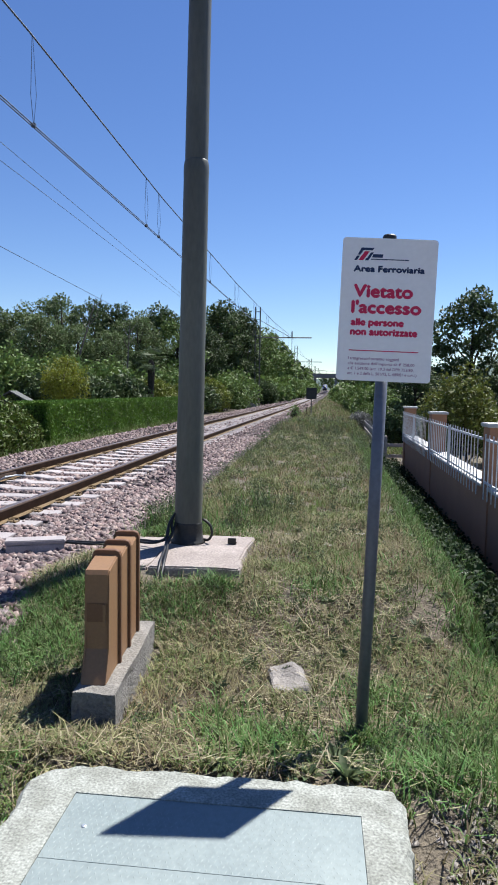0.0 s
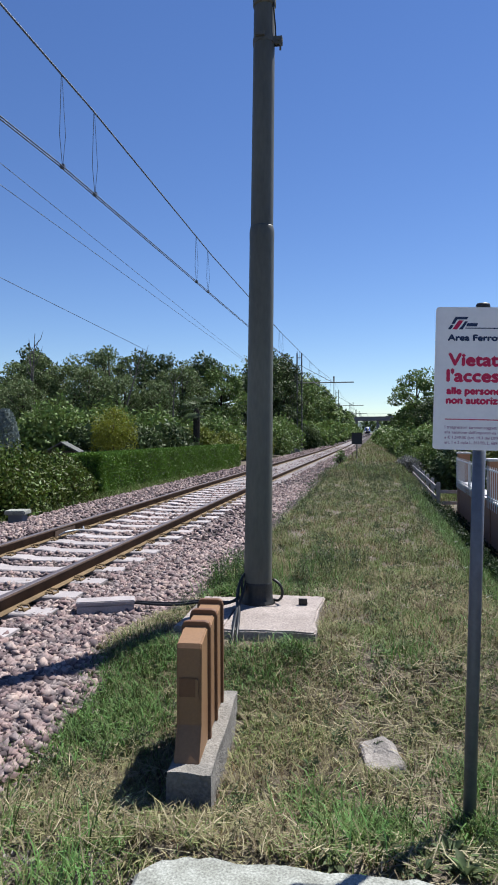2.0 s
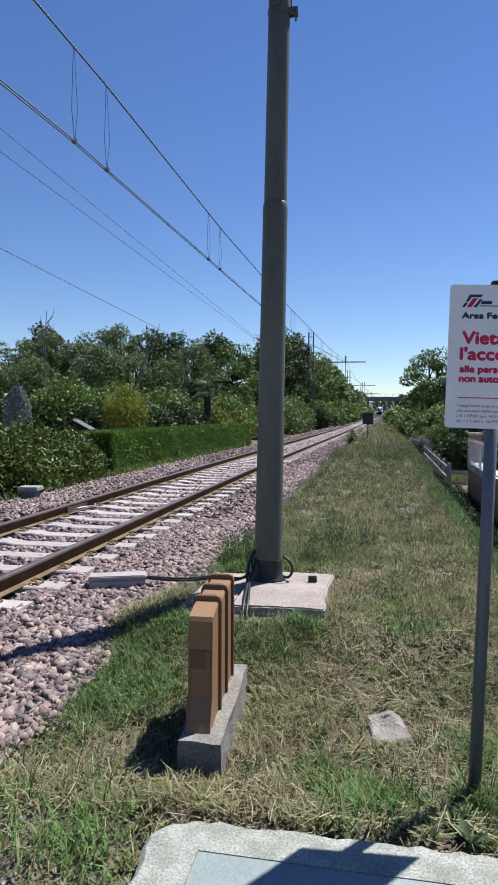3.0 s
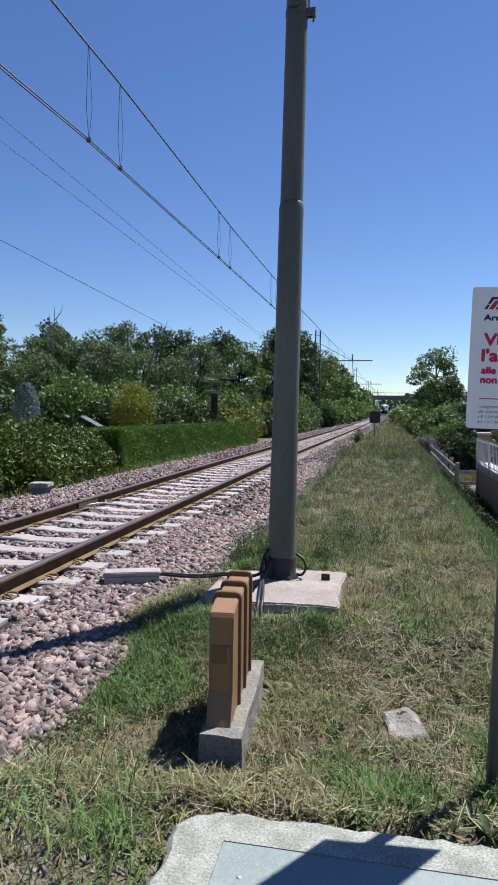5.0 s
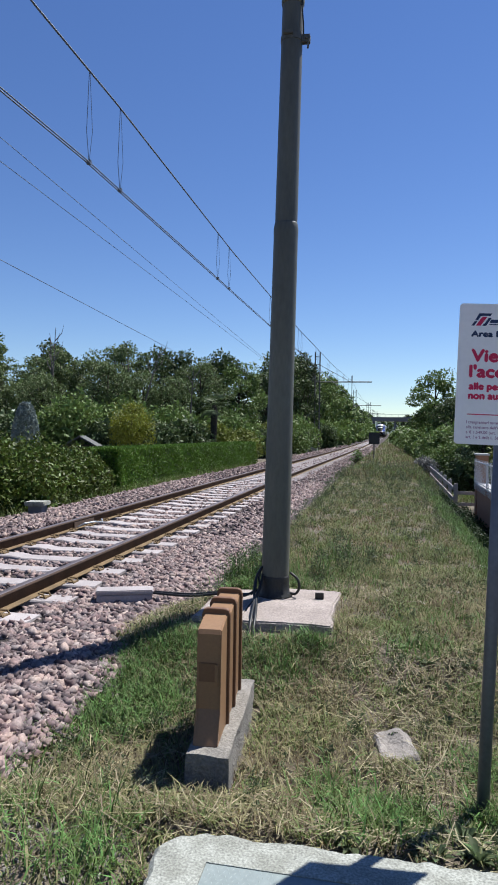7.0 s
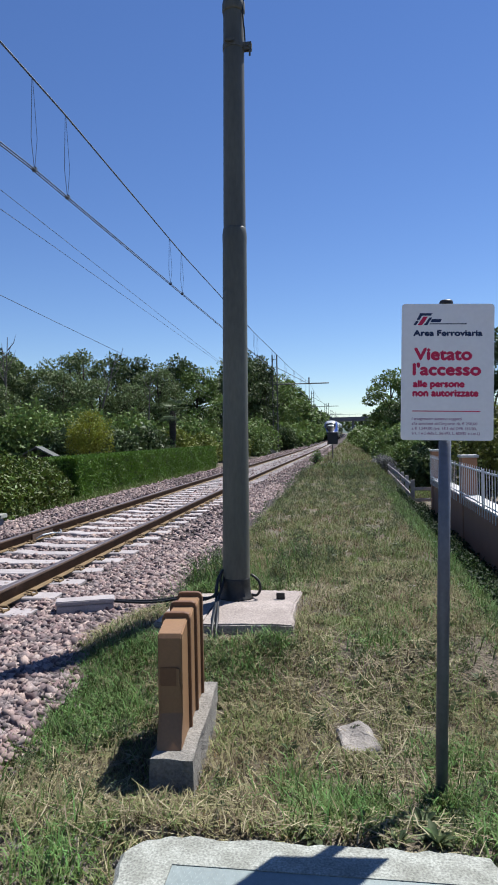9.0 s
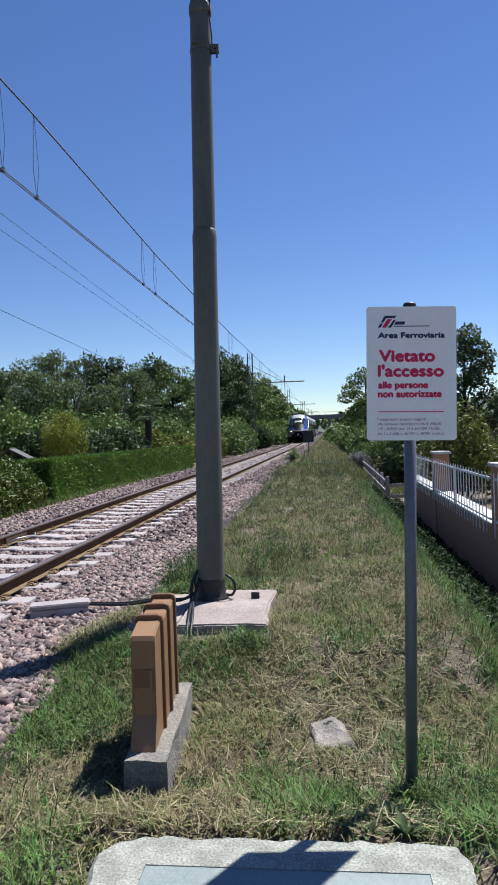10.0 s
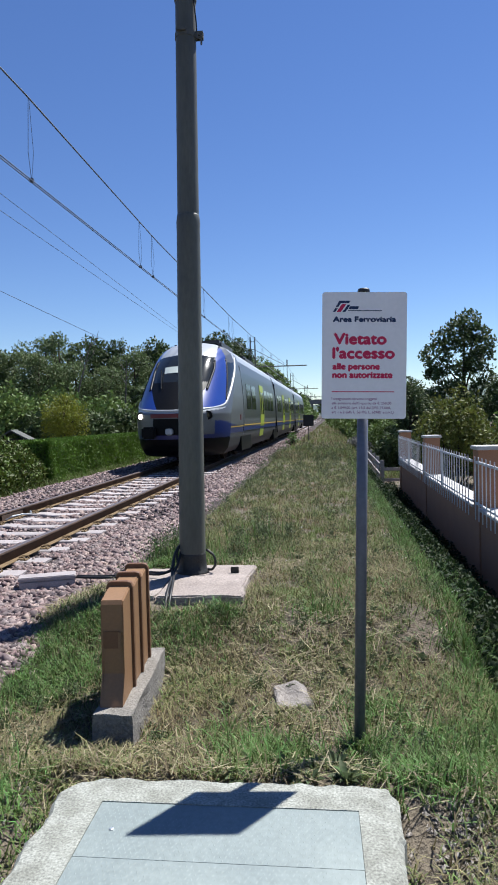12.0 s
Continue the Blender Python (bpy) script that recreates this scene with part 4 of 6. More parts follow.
def build_train():
    train = thing("passenger_train", "white, blue and silver diesel railcar train with lit headlight", "train")
    ring = outline(330)
    centre = Vector((0, 1.75))
    levels = [k / 100 for k in range(100)] + [0.996, 1.0]
    grid = []
    for s in levels:
        row = []
        for p in ring:
            q = centre.lerp(p, s)
            row.append(Vector((q.x, nose_y(q.x, q.y, s), q.y)))
        grid.append(row)
    # carry the shell back to a flat ring behind the cab
    back = 4.6
    for f in [k / 44 for k in range(1, 45)]:
        grid.append([Vector((p.x, p.y + (back - p.y) * f, p.z)) for p in grid[len(levels) - 1]])
    levels = levels + [1.0] * 44
    mats = dict(apron=T_BLACK, coupler_bay=T_BLACK, bumper_strip=T_RED, lower_corner=T_NAVY, cheek=T_SILVER, white_arc=T_WHITE, windscreen=T_GLASS, black_mask=T_BLACK,
                brow=T_WHITE, screen_frame=T_BLACK, blue_pillar=T_BLUE, cab_side=T_SILVER, cab_window=T_GLASS, sill_stripe=T_NAVY, yellow_line=T_YELLOW, roof=T_WHITE, skirt=T_SKIRT)
    labels = dict(apron="black front apron", bumper_strip="dark red bumper strip", windscreen="dark raked windscreen", brow="white roof brow", blue_pillar="blue curved pillar band",
                  white_arc="thin white arc line", black_mask="black mask under the windscreen", cab_window="dark slanted cab side window", sill_stripe="blue sill stripe")
    piles = {}
    n = len(ring)
    for j in range(len(grid) - 1):
        for i in range(n):
            k = (i + 1) % n
            quad = [grid[j][i], grid[j][k], grid[j + 1][k], grid[j + 1][i]]
            c = sum(quad, Vector()) / 4
            s = (levels[j] + levels[j + 1]) / 2
            key = paint(c.x, c.z, c.y, s)
            if s >= 0.999:
                if c.z < 0.95:
                    key = "skirt"
                elif c.z < 1.12:
                    key = "sill_stripe"
                elif c.z < 1.16:
                    key = "yellow_line"
                elif key in ("brow", "cab_side") and c.z > 3.36:
                    key = "roof"
            piles.setdefault(key, []).append(quad)
    for key, quads in piles.items():
        bm = bmesh.new()
        for q in quads:
            try:
                bm.faces.new([bm.verts.new(p) for p in q])
            except ValueError:
                pass
        bmesh.ops.remove_doubles(bm, verts=bm.verts, dist=0.0005)
        part(key, bm, mats[key], train, labels.get(key, ""), smooth=True)
    # trim laid along the seams of the front
    def seam(name, mat, test, span, radius, label=""):
        for half in (1, -1):
            pts = []
            for i in range(1, n // 2):
                k = i if half > 0 else n - i
                for j in range(len(grid) - 1):
                    p, q = grid[j][k], grid[j + 1][k]
                    a, b = test(abs(p.x), p.y, p.z), test(abs(q.x), q.y, q.z)
                    if a * b < 0:
                        c = p.lerp(q, a / (a - b))
                        if span(abs(c.x), c.y, c.z):
                            pts.append(c)
                        break
            if len(pts) > 4:
                for _ in range(6):
                    pts = [pts[0]] + [(pts[m - 1] + pts[m] * 2 + pts[m + 1]) / 4 for m in range(1, len(pts) - 1)] + [pts[-1]]
                part(name, tube(pts, radius, 8), mat, train, label, smooth=True)
    arc_z = lambda y: 1.60 + 0.10 * y + 0.48 * max(0.0, y - 1.4) ** 1.15
    seam("white_band", T_WHITE, lambda a, y, z: z - arc_z(y) - 0.02, lambda a, y, z: z < 3.45, 0.04, "smooth white arc trim")
    seam("pillar_trim", T_BLACK, lambda a, y, z: y - 1.5 - 0.95 * max(0.0, z - 1.75), lambda a, y, z: arc_z(y) + 0.06 < z < 3.3, 0.03)
    seam("screen_trim", T_BLACK, lambda a, y, z: a - 0.93 + 0.12 * abs(2.9 - z), lambda a, y, z: 2.24 < z < 3.2, 0.04)
    seam("sill_trim", T_YELLOW, lambda a, y, z: 1.36 - 0.09 * (y - 0.75) - z, lambda a, y, z: y > 0.75 and z < 1.5, 0.022, "thin yellow line")
    # pale strip laid over the upper windscreen, wipers, lamps, coupler
    pale_bm = bmesh.new()
    rows = []
    for z in (2.80, 2.87, 2.94, 3.01):
        rows.append([pale_bm.verts.new((x, nose_y(x, z, 0.7) - 0.05, z - 0.05 * (x / 0.8) ** 2)) for x in np.linspace(-0.76, 0.76, 13)])
    for a, b in zip(rows, rows[1:]):
        for i in range(12):
            pale_bm.faces.new((a[i], a[i + 1], b[i + 1], b[i]))
    part("pale_strip", pale_bm, T_PALE, train, "pale strip across the windscreen")
    for x0, x1 in ((-0.45, -0.62), (0.35, 0.6)):
        part("wiper", tube([(x0, nose_y(x0, 2.3, 0.4) - 0.05, 2.30), (x1, nose_y(x1, 2.85, 0.6) - 0.05, 2.9)], 0.018, 6), T_BLACK, train)
    for sx in (-1, 1):
        x, z = sx * 0.98, 1.50
        y = nose_y(x, z, 0.8)
        pod = part("headlight", tube([(x, y + 0.1, z), (x, y - 0.07, z)], 0.13, 16), T_BLACK, train)
        part("lamp_glass", tube([(x, y - 0.030, z), (x, y - 0.10, z)], 0.075 if sx < 0 else 0.06, 16), T_LAMP if sx < 0 else T_GLASS, pod, "lit white headlight" if sx < 0 else "dark lamp glass")
    coupler = part("coupler", tube([(0, 0.5, 1.05), (0, -0.12, 1.05)], 0.11, 12), MAST_STEEL, train, "dark coupler with pale hook")
    part("hook", box(-0.10, 0.10, -0.16, -0.08, 0.98, 1.14, 0.02), GALV, coupler)
    part("hose", tube([(0.25, 0.05, 1.0), (0.34, -0.05, 0.8), (0.4, -0.02, 0.62)], 0.025, 6), GALV, coupler)
    for sx in (-1, 1):
        part("buffer_face", box(sx * 0.62 - 0.2, sx * 0.62 + 0.2, -0.06, 0.1, 0.86, 1.2, 0.05), T_BLACK, train)
    part("number_mark", side_panel(3.75, 3.95, 1.34, 1.52, 1, 0.01), T_RED, train, "small red square mark")
    # car bodies
    cars = [(4.6, 17.0), (17.5, 34.3), (34.8, 51.5)]
    half = [p for p in PROFILE]
    for c, (a, b) in enumerate(cars):
        car = part("car_roof", shell(a, b, lambda z: z >= 3.36), T_WHITE, train, "pale rounded roof", smooth=True)
        part("upper_panel", shell(a, b, lambda z: 3.0 <= z < 3.36), T_SILVER, train, smooth=True)
        part("window_band", shell(a, b, lambda z: 1.38 <= z < 3.0), T_BAND, train, "dark grey window band", smooth=True)
        part("lower_panel", shell(a, b, lambda z: 0.95 <= z < 1.38), T_SILVER, train, smooth=True)
        part("skirt_panel", shell(a, b, lambda z: z < 0.95), T_SKIRT, train, "grey underframe skirt", smooth=True)
        for sx in (-1, 1):
            part("blue_line", box(sx * 1.415, sx * 1.437, a, b, 0.96, 1.10, 0.0), T_NAVY, train)
            part("yellow_line", box(sx * 1.42, sx * 1.445, a, b, 1.13, 1.17, 0.0), T_YELLOW, train)
        doors = {0: [10.5], 1: [23.0, 29.0], 2: [41.0]}[c]
        for d in doors:
            for sx in (-1, 1):
                door = part("door", side_panel(d - 0.68, d + 0.68, 0.62, 2.78, sx, 0.018), T_GREEN, train, "lime green sliding door")
                for e in (-0.34, 0.34):
                    part("door_window", side_panel(d + e - 0.2, d + e + 0.2, 1.55, 2.5, sx, 0.026), T_GLASS, door)
        y = a + 0.9
        while y + 1.3 < b:
            if all(abs(y + 0.65 - d) > 1.5 for d in doors):
                for sx in (-1, 1):
                    part("window", side_panel(y, y + 1.25, 1.72, 2.62, sx, 0.012), T_GLASS, train, "dark tinted side window")
            y += 1.5
        for sx in (-1, 1):
            part("end_fairing", side_panel(a, a + 0.12, 0.5, 3.2, sx, 0.02), T_SILVER, train)
    for a in (17.0, 34.3):
        part("gangway", shell(a, a + 0.5, lambda z: True, 0.93), RUBBER, train, "black folded gangway")
        for sx in (-1, 1):
            part("gangway_cable", tube([(sx * 1.36, a + 0.25, 3.2), (sx * 1.5, a + 0.25, 0.6)], 0.03, 6), RUBBER, train)
    # running gear
    wheel = lathe([(0.2, -0.07), (0.40, -0.065), (0.43, -0.05), (0.425, 0.05), (0.455, 0.055), (0.455, 0.075), (0.2, 0.08)], 24)
    wheel = to_mesh("wheel", wheel, RAIL_RUST)
    for y in (5.4, 17.25, 34.55, 47.0):
        bogie = part("bogie", box(-1.1, 1.1, y - 1.7, y + 1.7, 0.42, 0.75, 0.06), T_BLACK, train, "black bogie frame")
        for dy in (-1.2, 1.2):
            for sx in (-1, 1):
                w = share("wheel", wheel, bogie, Matrix.Translation((sx * 0.75, y + dy, 0.455)) @ Matrix.Rotation(radians(90 * sx), 4, "Y"))
                part("axle_box", box(sx * 0.95, sx * 1.2, y + dy - 0.2, y + dy + 0.2, 0.3, 0.62, 0.03), T_BLACK, bogie)
        part("wheel_opening", box(-1.42, 1.42, y - 1.3, y + 1.3, 0.28, 0.78), T_BLACK, train)
    # roof gear
    part("roof_unit", box(-0.75, 0.75, 4.4, 7.0, 3.8, 4.1, 0.08), T_SKIRT, train, "grey air-conditioning unit")
    for y0, y1 in ((10.0, 13.5), (20.0, 24.0), (27.0, 31.0), (40.0, 44.0)):
        part("roof_unit", box(-0.8, 0.8, y0, y1, 3.8, 4.06, 0.08), T_SKIRT, train)
    part("horn", tube([(-0.75, 4.2, 3.86), (-0.75, 4.0, 3.88)], 0.06, 8), T_BLACK, train)
    part("marker_bar", box(-0.7, 0.7, 4.02, 4.10, 3.86, 3.94, 0.02), T_BLACK, train)
    return train


def shell(a, b, keep, squeeze=1.0):
    """The body's skin between two distances, for the heights that keep() takes."""
    bm = bmesh.new()
    zs = [0.30, 0.33, 0.5, 0.8, 0.95, 1.2, 1.38, 1.7, 2.1, 2.5, 2.85, 3.0, 3.28, 3.36, 3.54, 3.73, 3.84, 3.89, 3.9]
    for z0, z1 in zip(zs, zs[1:]):
        if not keep((z0 + z1) / 2):
            continue
        for sx in (-1, 1):
            x0, x1 = half_width(z0) * squeeze * sx, half_width(z1) * squeeze * sx
            n = 1
            bm.faces.new([bm.verts.new(p) for p in ((x0, a, z0), (x0, b, z0), (x1, b, z1), (x1, a, z1))])
    bmesh.ops.remove_doubles(bm, verts=bm.verts, dist=0.001)
    return bm


def side_panel(y0, y1, z0, z1, sx, out):
    """A thin panel laid on the curved side."""
    bm = bmesh.new()
    rows = []
    for i in range(5):
        z = z0 + (z1 - z0) * i / 4
        w = half_width(z)
        rows.append([bm.verts.new((sx * (w + o), y, z)) for y, o in ((y0, -0.03), (y0, out), (y1, out), (y1, -0.03))])
    for a, b in zip(rows, rows[1:]):
        for i in range(3):
            bm.faces.new((a[i], a[i + 1], b[i + 1], b[i]))
    bm.faces.new(rows[0]), bm.faces.new(rows[-1][::-1])
    return bm


train = build_train()
# ---- trees, hedges and grass ----
def leaf_quads(centres, sizes, rng, up=0.0, aspect=0.55, flat=0.0):
    """Small folded leaves: a diamond of two triangles at each centre."""
    n = len(centres)
    a = rng.normal(size=(n, 3))
    a[:, 2] += up
    a /= np.linalg.norm(a, axis=1)[:, None]
    b = np.cross(a, rng.normal(size=(n, 3)) + np.array([0, 0, flat]))
    b /= np.linalg.norm(b, axis=1)[:, None]
    nrm = np.cross(a, b)
    s = sizes[:, None]
    v = np.stack([centres + a * s, centres + b * s * aspect + nrm * s * 0.18, centres - a * s, centres - b * s * aspect + nrm * s * 0.18], 1).reshape(-1, 3)
    k = np.arange(n)[:, None] * 4
    f = np.concatenate([k + np.array([0, 1, 2]), k + np.array([0, 2, 3])])
    return v, f


def clump_points(rng, centre, radii, n, hollow=0.5):
    d = rng.normal(size=(n, 3))
    d /= np.linalg.norm(d, axis=1)[:, None]
    r = hollow + (1 - hollow) * rng.random(n) ** 0.6
    lump = 1 + 0.25 * np.sin(d @ rng.normal(size=3) * 4) * np.cos(d @ rng.normal(size=3) * 5)
    return np.array(centre) + d * (r * lump)[:, None] * np.array(radii)


def tree(name, label, seed, height, width, mat, leaves=4500, leaf=0.16, base=0.22, clumps=26, trunk=0.16, droop=0.0, airy=0.0, category="tree"):
    """A tapered trunk with limbs, and a crown of leaf clumps with gaps."""
    rng = np.random.default_rng(seed)
    ob = thing(name, label, category)
    bm = tube([(0, 0, -0.5), (0.05, 0, height * 0.3), (-0.05, 0.08, height * 0.6), (0.05, 0, height * 0.93)], [trunk, trunk * 0.8, trunk * 0.5, 0.02], 8)
    pts = []
    for k in range(clumps):
        u = (k + rng.random()) / clumps
        z = height * (base + (0.97 - base) * u)
        spread = width / 2 * math.sin(math.pi * min(1, 0.16 + 0.84 * (1 - u) ** (0.85 - 0.25 * airy))) ** 0.7 * (1.0 if u < 0.88 else 0.6)
        ang, rad = k * 2.399 + rng.uniform(-0.5, 0.5), spread * rng.uniform(0.35, 1.0)
        c = np.array([math.cos(ang) * rad, math.sin(ang) * rad, z])
        r = width * rng.uniform(0.13, 0.22)
        if k % 2 == 0:
            tube([(0, 0, z * 0.72), tuple(c * np.array([0.5, 0.5, 0]) + np.array([0, 0, z * 0.88])), tuple(c)], [trunk * 0.35, trunk * 0.22, 0.015], 5, bm=bm)
        p = clump_points(rng, c, (r, r, r * rng.uniform(0.6, 0.9)), leaves // clumps)
        if droop:
            p[:, 2] -= droop * rng.random(len(p)) * np.linalg.norm(p[:, :2], axis=1)
        pts.append(p)
    pts = np.concatenate(pts)
    pts[:, 2] = np.maximum(pts[:, 2], 0.02)
    part("trunk", bm, BARK, ob, smooth=True)
    v, f = leaf_quads(pts, leaf * rng.uniform(0.6, 1.3, len(pts)), rng, 0.0, flat=1.3)
    crown = new("crown", raw("crown", v, f, mat))
    crown.parent = ob
    return ob


def bush(name, label, seed, size, mat, leaves, leaf, category="bush", up=0.3, lumps=14):
    """A shrub of leaf clumps that reach the ground, on a few stems."""
    rng = np.random.default_rng(seed)
    ob = thing(name, label, category)
    w, d, h = size
    pts, bm = [], bmesh.new()
    for k in range(lumps):
        a = k * 2.399
        q = math.sqrt((k + 0.5) / lumps)
        z = h * (0.30 + 0.42 * (1 - q * q) * rng.uniform(0.7, 1.1))
        c = (math.cos(a) * q * w * 0.34, math.sin(a) * q * d * 0.34, z)
        tube([(c[0] * 0.3, c[1] * 0.3, -0.1), (c[0] * 0.7, c[1] * 0.7, z * 0.6), c], [0.03, 0.02, 0.008], 5, bm=bm)
        pts.append(clump_points(rng, c, (w * 0.24, d * 0.24, min(z, h * 0.34)), leaves // lumps, 0.55))
    pts = np.concatenate(pts)
    pts[:, 2] = np.maximum(pts[:, 2], 0.02)
    part("stems", bm, BARK, ob)
    v, f = leaf_quads(pts, leaf * rng.uniform(0.6, 1.3, len(pts)), rng, 0.0, flat=1.0)
    crown = new("foliage", raw("foliage", v, f, mat))
    crown.parent = ob
    return ob


def put(proto, used, x, y, s=1.0, rz=0.0, z=None, tall=1.0):
    """Place the first one itself, then copies."""
    m = pose(x, y, ground_z(x, y) if z is None else z, 0, 0, rz) @ Matrix.Diagonal((s, s, s * tall, 1))
    if proto in used:
        return copy_thing(proto, Matrix.Translation((0, 0, 0)) @ m if proto.scale == Vector((1, 1, 1)) else m @ Matrix.Diagonal((1 / proto.scale.x, 1 / proto.scale.y, 1 / proto.scale.z, 1)))
    proto.matrix_basis = m
    used.add(proto)
    return proto


def build_trees():
    used = set()
    broad = tree("broadleaf_tree", "broad green tree in the wood beyond the track", 11, 7.0, 4.6, LEAF_MID, 8000, 0.105)
    dark = tree("dark_tree", "dense dark green tree with a rounded crown", 12, 7.0, 3.8, LEAF_DARK, 8500, 0.105, base=0.12, clumps=30)
    grey = tree("locust_tree", "feathery grey-green locust tree", 13, 7.0, 4.2, LEAF_GREY, 8500, 0.085, base=0.2, clumps=34, airy=0.6)
    slim = tree("slim_tree", "slim tree with an open irregular crown", 14, 7.5, 3.0, LEAF_GREY, 7000, 0.085, base=0.3, clumps=22, airy=0.5)
    scrub = bush("scrub_bush", "tangled green scrub at the edge of the wood", 21, (4.2, 4.2, 3.0), LEAF_MID, 7500, 0.105)
    scrub_d = bush("dark_bush", "dark green ivy-covered bush", 22, (3.6, 3.6, 2.8), LEAF_DARK, 5000, 0.13)
    scrub_y = bush("yellow_bush", "yellow-green sunlit shrub behind the hedge", 23, (3.2, 3.2, 2.4), LEAF_YELLOW, 5200, 0.10)
    far_tree = tree("far_tree", "green tree far along the line", 15, 7.0, 4.6, LEAF_MID, 1700, 0.27)
    far_dark = tree("far_tree", "dark green tree far along the line", 16, 7.0, 4.4, LEAF_DARK, 1700, 0.27, base=0.12)
    far_scrub = bush("far_bush", "green scrub far along the line", 24, (4.2, 4.2, 3.0), LEAF_MID, 1500, 0.26)
    for o in (broad, dark, grey, slim, far_tree, far_dark):
        tagged(o, group="trees beyond the track")
    for o in (scrub, scrub_d, scrub_y, far_scrub):
        tagged(o, group="scrub beside the line")
    rng = random.Random(4)
    # wood beyond the hedge, by kind, place and height
    wood = [
        (grey, -26.0, 30.0, 7.0), (grey, -22.5, 33.0, 6.8), (slim, -24.5, 36.5, 7.8), (grey, -20.5, 36.0, 6.0), (grey, -18.8, 33.0, 5.0), (slim, -19.8, 37.0, 7.0),
        (grey, -18.0, 38.0, 6.4), (grey, -16.4, 36.5, 5.6), (slim, -16.6, 40.0, 7.2), (grey, -14.8, 38.0, 5.6), (dark, -15.2, 43.0, 7.3), (dark, -13.9, 43.5, 6.9),
        (grey, -13.0, 39.0, 5.4), (grey, -12.2, 42.0, 6.2), (dark, -11.8, 47.0, 7.8), (slim, -12.9, 47.0, 7.6), (broad, -10.4, 46.0, 6.4), (dark, -9.4, 52.0, 6.6),
        (grey, -30.0, 34.0, 7.6), (broad, -29.0, 40.0, 8.0), (dark, -24.0, 44.0, 8.0), (grey, -20.0, 46.0, 8.2), (broad, -33.0, 30.0, 7.4),
        (dark, -9.8, 62.0, 10.3), (dark, -8.3, 66.0, 9.6), (broad, -10.8, 70.0, 10.0), (slim, -8.8, 74.0, 9.8), (broad, -7.6, 80.0, 9.4), (grey, -9.5, 84.0, 9.6), (broad, -7.6, 92.0, 9.6),
        (dark, -8.4, 100.0, 9.0), (broad, -6.6, 108.0, 8.4), (grey, -7.4, 118.0, 8.2), (broad, -6.0, 130.0, 8.0), (dark, -6.4, 145.0, 8.0), (broad, -5.2, 160.0, 7.4), (grey, -5.0, 178.0, 7.4), (broad, -4.2, 196.0, 7.6), (dark, -4.4, 212.0, 8.0),
        (broad, 4.3, 57.0, 7.2), (dark, 5.2, 53.0, 5.2), (dark, 6.55, 30.0, 6.5), (broad, 10.8, 31.5, 5.6), (dark, 7.6, 28.0, 3.6), (dark, 3.7, 27.0, 3.8), (dark, 4.4, 30.0, 3.6),
        (dark, 13.0, 30.0, 6.4), (broad, 14.0, 33.0, 7.4), (broad, 6.0, 78.0, 6.0), (broad, 7.4, 100.0, 6.2), (grey, 9.6, 120.0, 8.0), (broad, 10.6, 150.0, 8.0), (dark, 12.0, 185.0, 8.5), (broad, 14.0, 210.0, 8.8),
    ]
    for proto, x, y, h in wood:
        base = 7.5 if proto is slim else 7.0
        if y > 88:
            proto = far_dark if proto is dark else far_tree
        put(proto, used, x, y, h / base, rng.uniform(0, 360), tall=rng.uniform(0.95, 1.05))
